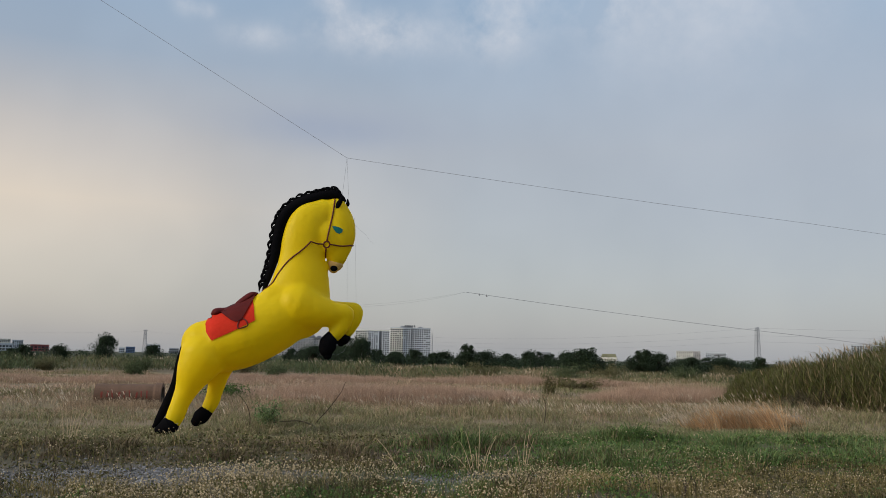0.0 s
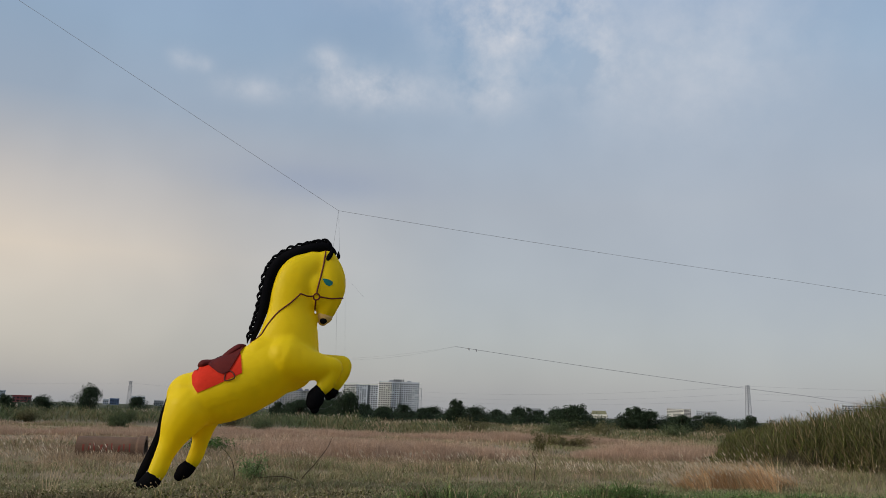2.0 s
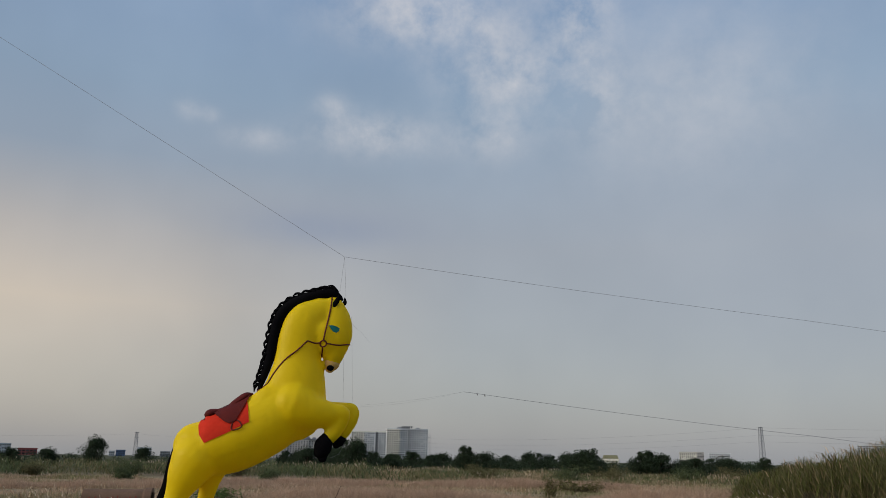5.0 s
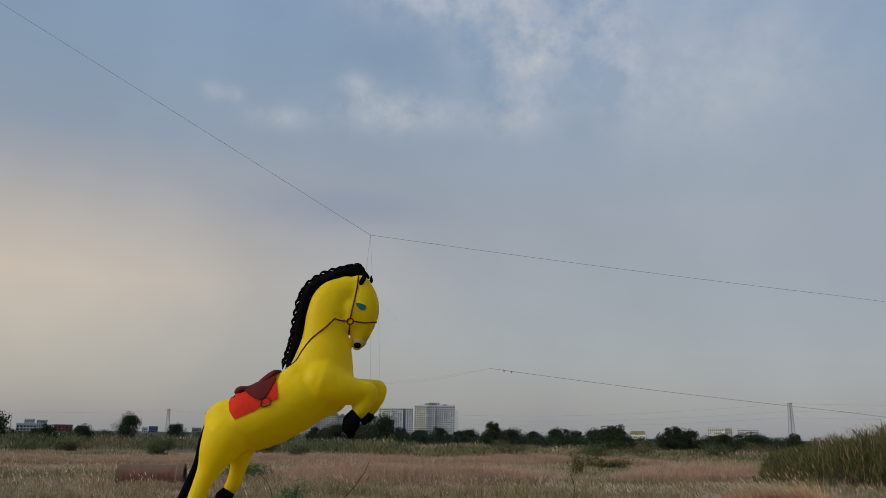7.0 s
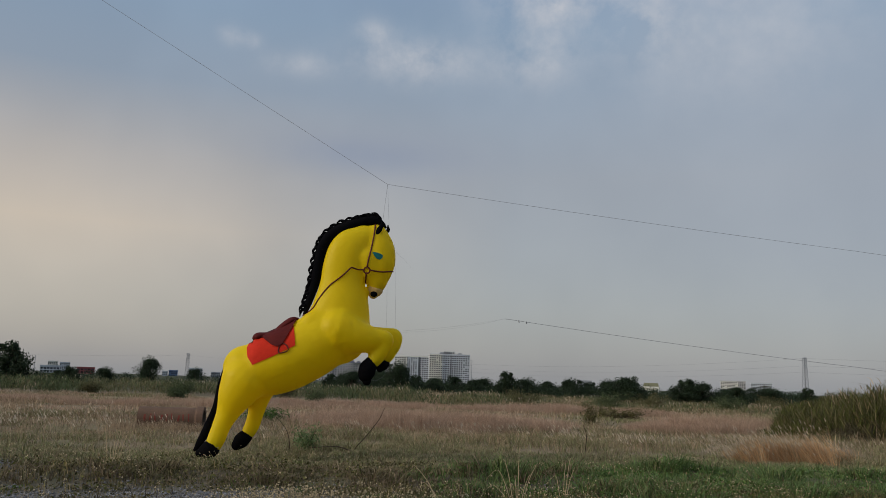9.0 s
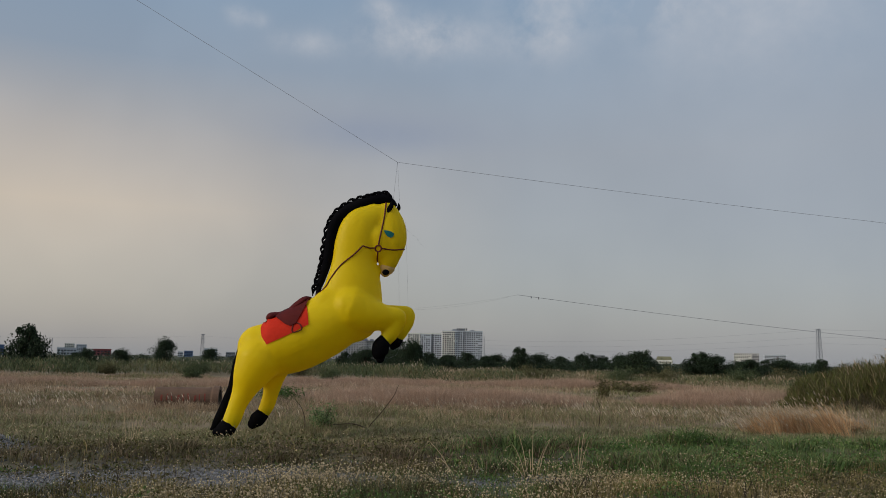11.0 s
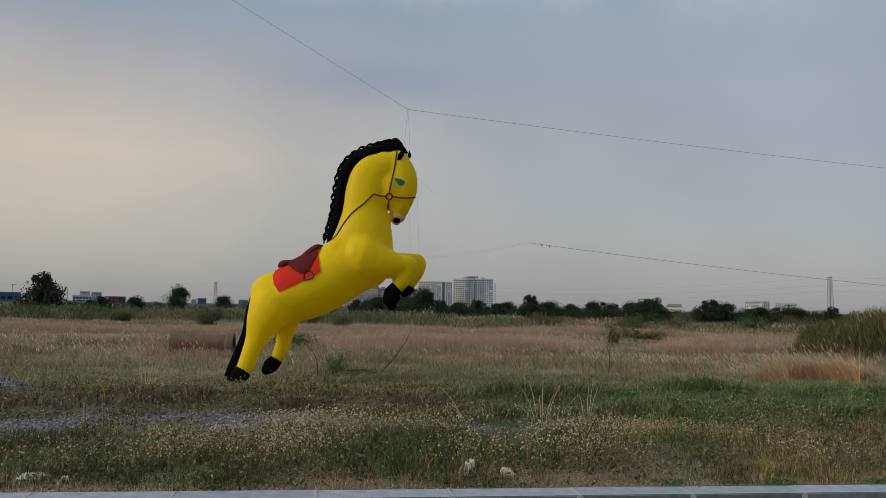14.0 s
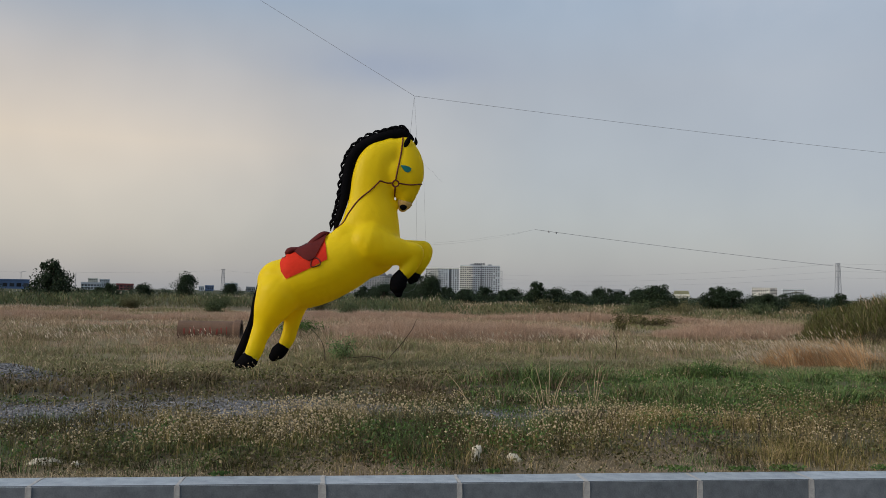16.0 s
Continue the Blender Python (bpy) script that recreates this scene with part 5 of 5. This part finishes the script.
def kerb_creepers():
    """Low green weeds that have crept over the back edge of the kerb."""
    for x, size in ((1.34, 1.0), (1.87, 0.7), (2.24, 0.9), (-0.15, 0.5), (-2.2, 0.5), (3.1, 0.8)):
        n = int(150 * size)
        px = x + rng.normal(size=n) * 0.085 * size
        py = KERB_BACK + 0.01 + KERB_SLOPE * px + rng.normal(size=n) * 0.035 * size
        V, F = leaf_cards(np.stack([px, py, 0.012 + 0.035 * rng.random(n) * size], 1), 0.016, 0.5)
        stuff("creeping_weed", V, F, WEED_GREEN, "low green weed creeping over the kerb edge", "weeds")


kerb_creepers()


def gravel_stones():
    x, y = wedge(80000, 8.0, 14.5)
    c = y - KERB_SLOPE * x
    d = np.exp(-((c - 9.8) / 0.85) ** 2) * np.clip(0.2 + 1.5 * lattice(x, y, 0.8, 29), 0, 1) * np.clip((2.6 - x) / 2, 0, 1) + 2.0 * np.exp(-((x + 7.7) / 1.0) ** 2 - ((y - 11.3) / 0.8) ** 2)
    x, y = keep(rng.random(len(x)) < d, x, y)
    P = np.stack([x, y, ground_z(x, y) + 0.004], 1)
    V, F = octa(P, 0.009 + 0.020 * rng.random(len(x)) ** 2, 0.7)
    stuff("gravel", V, F, GRAVEL, "loose blue-grey gravel on the old track", "gravel")


gravel_stones()


def carpet_and_ridge():
    n = 26000
    x, y = wedge(n, 9.6, 19.5)
    c = y - KERB_SLOPE * x
    right = np.clip((x + 0.8 + (lattice(x, y, 1.5, 41) - 0.5) * 3) / 1.6, 0, 1)
    gap = np.clip(2.2 * np.exp(-((x + 7.7) / 1.05) ** 2 - ((y - 11.2) / 0.95) ** 2), 0, 1)
    m = ((clipped(x, y, 10.4, 15.6, 0.5) & ((x > -2.0) | (c > 10.95))) | (clipped(x, y, 9.7, 10.6, 0.4) & (x > 1.5))) & (rng.random(n) < (0.28 + 0.95 * lattice(x, y, 0.5, 42)) * (1 - 0.97 * gap))
    x, y, right, c = keep(m, x, y, right, c)
    g = rng.random(len(x)) < right * (0.70 + 0.3 * lattice(x, y, 0.8, 43)) * np.clip((15.2 - c) / 1.6, 0.2, 1)
    late = (c > 13.4) & ~g
    lump = np.clip(1.7 * lattice(x, y, 0.7, 44) - 0.35, 0.02, 1.2) * (0.2 + 1.1 * lattice(x, y, 0.32, 45))
    h = np.where(late, 0.05 + 0.10 * lump, 0.045 + 0.29 * lump) * (0.8 + 0.4 * rng.random(len(x)))
    h = h * np.clip(1.35 - (c - 12.0) * 0.22, 0.55, 1.1) * np.where(x < -1.6, 0.62, 1.0)
    for m, material, label in ((g, GRASS_GREEN, "lush low green grass carpet"), (late, GRASS_OLIVE, "short olive grass with dry tips"), (~g & ~late, WEED_DARK, "dark low weeds on the bank behind the gravel")):
        V, F, _ = tufts(x[m], y[m], 10, 0.10, h[m], 0.011, 1.4)
        stuff("low_grass", V, F, material, label, "grass")
    # low leaves in the bank and the carpet
    n = 60000
    x, y = wedge(n, 10.2, 15.8)
    c = y - KERB_SLOPE * x
    gap = np.clip(2.2 * np.exp(-((x + 7.7) / 1.05) ** 2 - ((y - 11.2) / 0.95) ** 2), 0, 1)
    x, y = keep((clipped(x, y, 10.5, 14.2, 0.4) | (clipped(x, y, 9.7, 10.6, 0.3) & (x > 1.5))) & (rng.random(n) < (1.3 * lattice(x, y, 0.5, 48) - 0.2) * (1 - gap)), x, y)
    P = np.stack([x, y, ground_z(x, y) + 0.02 + 0.20 * rng.random(len(x)) * lattice(x, y, 0.8, 44)], 1)
    r = x + 0.8 + (lattice(x, y, 1.5, 41) - 0.5) * 3 > 0.6
    for m, material, label in ((r, WEED_GREEN, "small lush green leaves in the low grass"), (~r, WEED_LEAF, "small olive leaves on the weedy bank")):
        V, F = leaf_cards(P[m], 0.024)
        stuff("weed_leaves", V, F, material, label, "weeds")
    n = 9000
    x, y = wedge(n, 10.3, 16.0)
    x, y = keep(clipped(x, y, 10.3, 14.0, 0.6) & (rng.random(n) < np.clip(lattice(x, y, 1.0, 47) - 0.25, 0, 1) * np.where(x < -1.5, 0.5, 0.22)), x, y)
    z = ground_z(x, y)
    V, F, tips = blades(x, y, z, 0.12 + 0.16 * rng.random(len(x)), np.full(len(x), 0.007), 0.4)
    stuff("weed_stalks", V, F, GRASS_MIX, "thin weed stalks standing over the low grass", "weeds")
    V, F = octa(tips, 0.008 + 0.004 * rng.random(len(tips)))
    stuff("seed_heads", V, F, HEADS, "tiny pale seed heads over the low grass", "weeds")


carpet_and_ridge()


def plume_tufts(x, y, z, h, name, material, label, per=1, wind=(-0.3, 0.0), wide=0.006, head=1.0):
    """Feathery heads on bent stalks that lean with the wind."""
    n = len(x)
    V, F, tips = blades(x, y, z, h, np.full(n, wide), 0.18, wind, 1.4)
    stuff(name, V, F, material, label, "grass")
    V, F, _ = blades(tips[:, 0], tips[:, 1], tips[:, 2], (0.035 + 0.04 * rng.random(n)) * head, (0.011 + 0.007 * rng.random(n)) * head, 0.5, (-1.0 if wind[0] < 0 else 1.0, 0.0), 0.6)
    stuff("grass_plumes", V, F, PLUME, "pale feathery grass plumes bent by the wind", "grass")


def middle_grass():
    n = 22000
    x, y = wedge(n, 13.0, 36.0)
    c = y - KERB_SLOPE * x
    m = clipped(x, y, 14.0, 28.5, 1.2) & (rng.random(n) < 0.25 + 1.0 * lattice(x, y, 1.3, 51))
    x, y, c = keep(m, x, y, c)
    tan = rng.random(len(x)) < np.clip((c - 18.5) / 5.5, 0.04, 0.92) * (0.25 + 1.0 * lattice(x, y, 2.6, 52)) * np.where(x > 0.5, 0.6, 1.0)
    h = (0.05 + 0.46 * lattice(x, y, 1.3, 53) ** 2.0 + 0.06 * rng.random(len(x))) * np.clip((c - 11) / 8, 0.45, 1.1)
    for m, material, label in ((tan, GRASS_TAN, "tan dry grass tufts in the middle of the field"), (~tan, GRASS_OLIVE, "olive grass tufts among the dry ones")):
        V, F, _ = tufts(x[m], y[m], 12, 0.18, h[m], 0.010, 1.5, (-0.06, 0.0))
        stuff("field_grass", V, F, material, label, "grass")
    # short olive thatch between the carpet and the tall grass
    n = 9000
    x, y = wedge(n, 12.5, 20.5)
    x, y = keep(clipped(x, y, 13.2, 18.0, 0.8), x, y)
    V, F, _ = tufts(x, y, 8, 0.16, 0.07 + 0.13 * lattice(x, y, 0.8, 58), 0.014, 1.6)
    stuff("field_grass", V, F, GRASS_OLIVE, "short olive thatch before the tall grass", "grass")
    n = 9000
    x, y = wedge(n, 15, 34)
    x, y = keep(clipped(x, y, 18.5, 27.5, 1.4) & (rng.random(n) < np.where(x > 1.5, 1.1, 0.9) * np.clip(lattice(x, y, 1.6, 54) - 0.5, 0, 1)), x, y)
    plume_tufts(x, y, ground_z(x, y), 0.22 + 0.22 * rng.random(len(x)), "plume_stalks", GRASS_TAN, "bent dry grass stalks with pale heads")
    # dense white-headed tufts
    for cx, cy, rx, ry, n in ((3.4, 20.6, 2.6, 1.6, 620), (-8.9, 21.2, 1.0, 0.7, 130), (-12.5, 23.0, 1.8, 1.6, 260), (8.8, 20.8, 2.0, 1.4, 320), (-1.0, 22.2, 2.6, 1.4, 240), (-4.6, 19.0, 1.0, 0.8, 110), (-10.5, 18.6, 1.4, 0.9, 150)):
        x, y = cx + rng.normal(size=n) * rx * 0.6, cy + rng.normal(size=n) * ry * 0.6
        x, y = keep(lattice(x, y, 0.6, 57) > 0.5, x, y)
        plume_tufts(x, y, ground_z(x, y), 0.26 + 0.22 * rng.random(len(x)), "plume_stalks", GRASS_TAN, "bent dry grass stalks with pale heads", wind=(-0.45, 0.0), head=1.45)
    # tan tufts grown up round the pipe
    n = 150
    x, y = -8.75 + 1.5 * (rng.random(n) - 0.5) * 1.7, 22.15 + 0.45 * rng.normal(size=n)
    V, F, _ = tufts(x, y, 14, 0.14, 0.20 + 0.18 * rng.random(n), 0.008, 1.0, (-0.08, 0.0))
    stuff("field_grass", V, F, GRASS_TAN, "tan dry grass grown up round the pipe", "grass")
    # a swept clump of orange grass
    n = 230
    x = 5.3 + 2.6 * rng.random(n)
    y = 17.3 + 0.40 * (x - 5.2) + rng.normal(size=n) * 0.34
    x, y = keep(rng.random(n) < 1.9 * lattice(x, y, 0.5, 55) - 0.45, x, y)
    h = (0.32 + 0.80 * lattice(x, y, 0.45, 56)) * (0.75 + 0.35 * np.sin((x - 5.3) / 2.6 * np.pi))
    V, F, tips = tufts(x, y, 30, 0.14, h, 0.006, 0.7, (-1.0, 0.0))
    stuff("swept_grass", V, F, GRASS_ORANGE, "orange dry grass swept over by the wind", "grass")
    k = rng.random(len(tips)) < 0.34
    V, F, _ = blades(tips[k, 0], tips[k, 1], tips[k, 2], 0.04 + 0.05 * rng.random(k.sum()), np.full(k.sum(), 0.02), 0.4, (-1.3, 0.0), 0.6)
    stuff("grass_plumes", V, F, PLUME, "pale plumes over the orange grass", "grass")


middle_grass()


def far_grass():
    n = 19000
    x, y = wedge(n, 24.0, 60.0)
    m = clipped(x, y, 26.5, 56.0, 2.0) & (rng.random(n) < 0.15 + 1.1 * lattice(x, y, 2.2, 61))
    x, y = keep(m, x, y)
    kind = lattice(x, y, 3.0, 62) + 0.3 * rng.random(len(x)) - 0.15 + np.where(x > 2.5, 0.24, 0.0)
    pink, tan = kind < 0.28, (kind >= 0.28) & (kind < 0.72)
    h = 0.08 + 0.46 * lattice(x, y, 2.0, 63) ** 2.0 + 0.06 * rng.random(len(x))
    for m, material, label in ((pink, GRASS_PINK, "dusky pink grass across the field"), (tan, GRASS_TAN, "tan dry grass across the field"), (~pink & ~tan, GRASS_OLIVE, "olive grass across the field")):
        V, F, _ = tufts(x[m], y[m], 11, 0.32, h[m], 0.019, 1.5, (-0.05, 0.0))
        stuff("field_grass", V, F, material, label, "grass")
    # tall hazy stands: (x, y, half width, half depth, height)
    for cx, cy, rx, ry, hh in ((-1.6, 27.4, 4.8, 2.7, 1.08), (7.8, 29.5, 2.9, 2.2, 0.98), (-13.5, 36.0, 5.0, 1.5, 0.62), (-9.0, 44.0, 7.0, 2.0, 0.8), (4.0, 45.0, 7.0, 2.0, 0.8), (-22.0, 38.0, 4.5, 1.5, 0.6)):
        n = int(600 * rx * ry / 7)
        a, r = rng.random(n) * 2 * np.pi, np.sqrt(rng.random(n))
        x, y = cx + np.cos(a) * r * rx, cy + np.sin(a) * r * ry + 0.2 * np.cos(a) * r * rx
        x, y, r = keep(rng.random(n) < 0.35 + lattice(x, y, 1.2, 66), x, y, r)
        h = hh * (0.42 + 0.62 * lattice(x, y, 1.1, 67)) * (1 - 0.4 * r ** 3) + 0.06 * rng.random(len(x))
        V, F, _ = tufts(x, y, 26, 0.26, h, 0.0075, 0.8, (-0.06, 0.0))
        stuff("hazy_grass", V, F, GRASS_PINK, "tall hazy stand of dusky pink grass", "grass")
    n = 7000
    x, y = wedge(n, 30, 62)
    x, y = keep(clipped(x, y, 28, 55, 2.0) & (rng.random(n) < 0.9 * np.clip(lattice(x, y, 3.5, 64) - 0.3, 0, 1)), x, y)
    z = ground_z(x, y)
    V, F, _ = blades(x, y, z + 0.25, 0.07 + 0.08 * rng.random(len(x)), np.full(len(x), 0.016), 0.6, (-0.5, 0))
    V2, F2, _ = blades(x, y, z, np.full(len(x), 0.3), np.full(len(x), 0.008), 0.1)
    V, F = join((V, F), (V2, F2))
    stuff("grass_plumes", V, F, PLUME, "pale plumes over the far grass", "grass")


far_grass()


def bushy(x, y, h, w, lean, wind=(0.0, 0.0), reach=0.2):
    """Leaves that spring from all heights of a stand, so that it looks bushy to the ground; reach: their length as a share of its height."""
    u = rng.random(len(x))
    z0 = ground_z(x, y) + h * (1.0 - reach) * u
    return blades(x, y, z0, h * (reach - 0.05 * u + 0.10 * rng.random(len(x))), w, lean, wind)[:2]


def reed_belt():
    for n, d0, d1, share in ((95000, 46.0, 72.0, 0.25), (50000, 72.0, 130.0, 0.05)):
        x, y = wedge(n, d0, d1, -36, 41)
        az = np.degrees(np.arctan2(-x, y))
        front = 49.0 + np.clip((az - 4) / 6, 0, 1) * 11.0 + (lattice(x, y, 5.0, 70) - 0.5) * 6.0
        m = (y - 0.1 * x > front) & (rng.random(n) < share + 1.0 * lattice(x, y, 2.4, 71))
        x, y, az = keep(m, x, y, az)
        h = (0.45 + 0.62 * lattice(x, y, 3.0, 72) + 0.22 * lattice(x, y, 0.9, 74)) * np.where(az > 5, 1.28, np.where(az < -9, 0.66, np.where(az < -1.5, 0.78, 0.92)))
        kind = lattice(x, y, 3.4, 73) + 0.35 * rng.random(len(x)) - np.clip((az - 4) / 8, 0, 0.25)
        for m, material, label in ((kind < 0.50, LEAF_DULL, "dull green scrub along the far side of the field"), ((kind >= 0.50) & (kind < 0.95), REED_FAR, "olive reeds along the far side of the field"), (kind >= 0.95, GRASS_TAN, "dry tan reeds along the far side of the field")):
            V, F = bushy(x[m], y[m], h[m], 0.03 + 0.02 * rng.random(m.sum()), 1.0, (-0.15, 0.0), 0.30)
            stuff("reeds", V, F, material, label, "reeds")
        if share > 0.1:      # pale heads over the belt
            k = rng.random(len(x)) < 0.05 * np.clip(2.5 * lattice(x, y, 3.0, 80) - 1.0, 0, 1)
            V, F, _ = blades(x[k], y[k], ground_z(x[k], y[k]) + h[k] * 0.85, 0.12 + 0.10 * rng.random(k.sum()), np.full(k.sum(), 0.03), 0.4, (-0.5, 0.0))
            stuff("reed_plumes", V, F, PLUME, "pale feathery plumes over the far reeds", "reeds")
    # tall bank of reeds on rising ground: arching clumps with dark gaps between them
    n = 230000
    x, y = wedge(n, 22.0, 42.0, -40, -16)
    a = np.degrees(np.arctan2(x, y))
    d = np.hypot(x, y)
    edge = 18.8 + (lattice(x, y, 1.3, 75) - 0.5) * 1.8
    clump = lattice(x, y, 0.75, 76)
    m = (a > edge) & (d > 27.5 - (a - 19.6) * 0.30 + (clump - 0.5) * 1.6) & (d < 36) & (rng.random(n) < 0.10 + 1.25 * clump ** 1.5)
    x, y, a, clump = keep(m, x, y, a, clump)
    h = (0.78 + np.clip((a - 18.8) / 1.8, 0, 1) * 0.50 + np.clip((a - 21) / 8, 0, 1) * 0.55) * (0.55 + 0.34 * lattice(x, y, 1.3, 77) + 0.36 * clump)
    h = h * np.clip(0.35 + (a - 18.6) / 1.7, 0.4, 1.0)
    tan = rng.random(len(x)) < 0.05 + 0.55 * np.clip(1.6 * lattice(x, y, 0.9, 78) - 0.6, 0, 1) * np.clip((a - 21.5) / 5, 0.1, 1)
    for m, material, label in ((~tan, REED, "tall olive reed bank beside the dry grass"), (tan, REED_TAN, "tall tan reeds mixed into the reed bank")):
        V, F = bushy(x[m], y[m], h[m], 0.011 + 0.010 * rng.random(m.sum()), 0.95, (-0.35, 0.0), 0.27)
        stuff("reeds", V, F, material, label, "reeds")
    k = rng.random(len(x)) < 0.014 * np.clip((a - 21.5) / 4, 0.05, 1)
    z = ground_z(x[k], y[k])
    V, F, _ = blades(x[k], y[k], z + h[k] * 0.88, 0.14 + 0.12 * rng.random(k.sum()), np.full(k.sum(), 0.025), 0.5, (-0.7, 0))
    V2, F2, _ = blades(x[k], y[k], z, h[k] * 0.95, np.full(k.sum(), 0.007), 0.05)
    V, F = join((V, F), (V2, F2))
    stuff("reed_plumes", V, F, GRASS_TAN, "feathery brown reed plumes", "reeds")
    # grey-brown scrub heap before the reeds
    n = 9000
    a, r = rng.random(n) * 2 * np.pi, np.sqrt(rng.random(n))
    x, y = 11.2 + np.cos(a) * r * 1.15, 24.8 + np.sin(a) * r * 0.8
    dome = 0.42 * np.sqrt(np.clip(1 - r * r, 0, 1)) * (0.7 + 0.5 * lattice(x, y, 0.5, 81))
    V, F, _ = blades(x, y, ground_z(x, y) + dome * rng.random(n), 0.10 + 0.08 * rng.random(n), np.full(n, 0.008), 1.2)
    stuff("dead_scrub", V, F, TWIG_DRY, "grey-brown heap of dead scrub before the reeds", "scrub")


reed_belt()
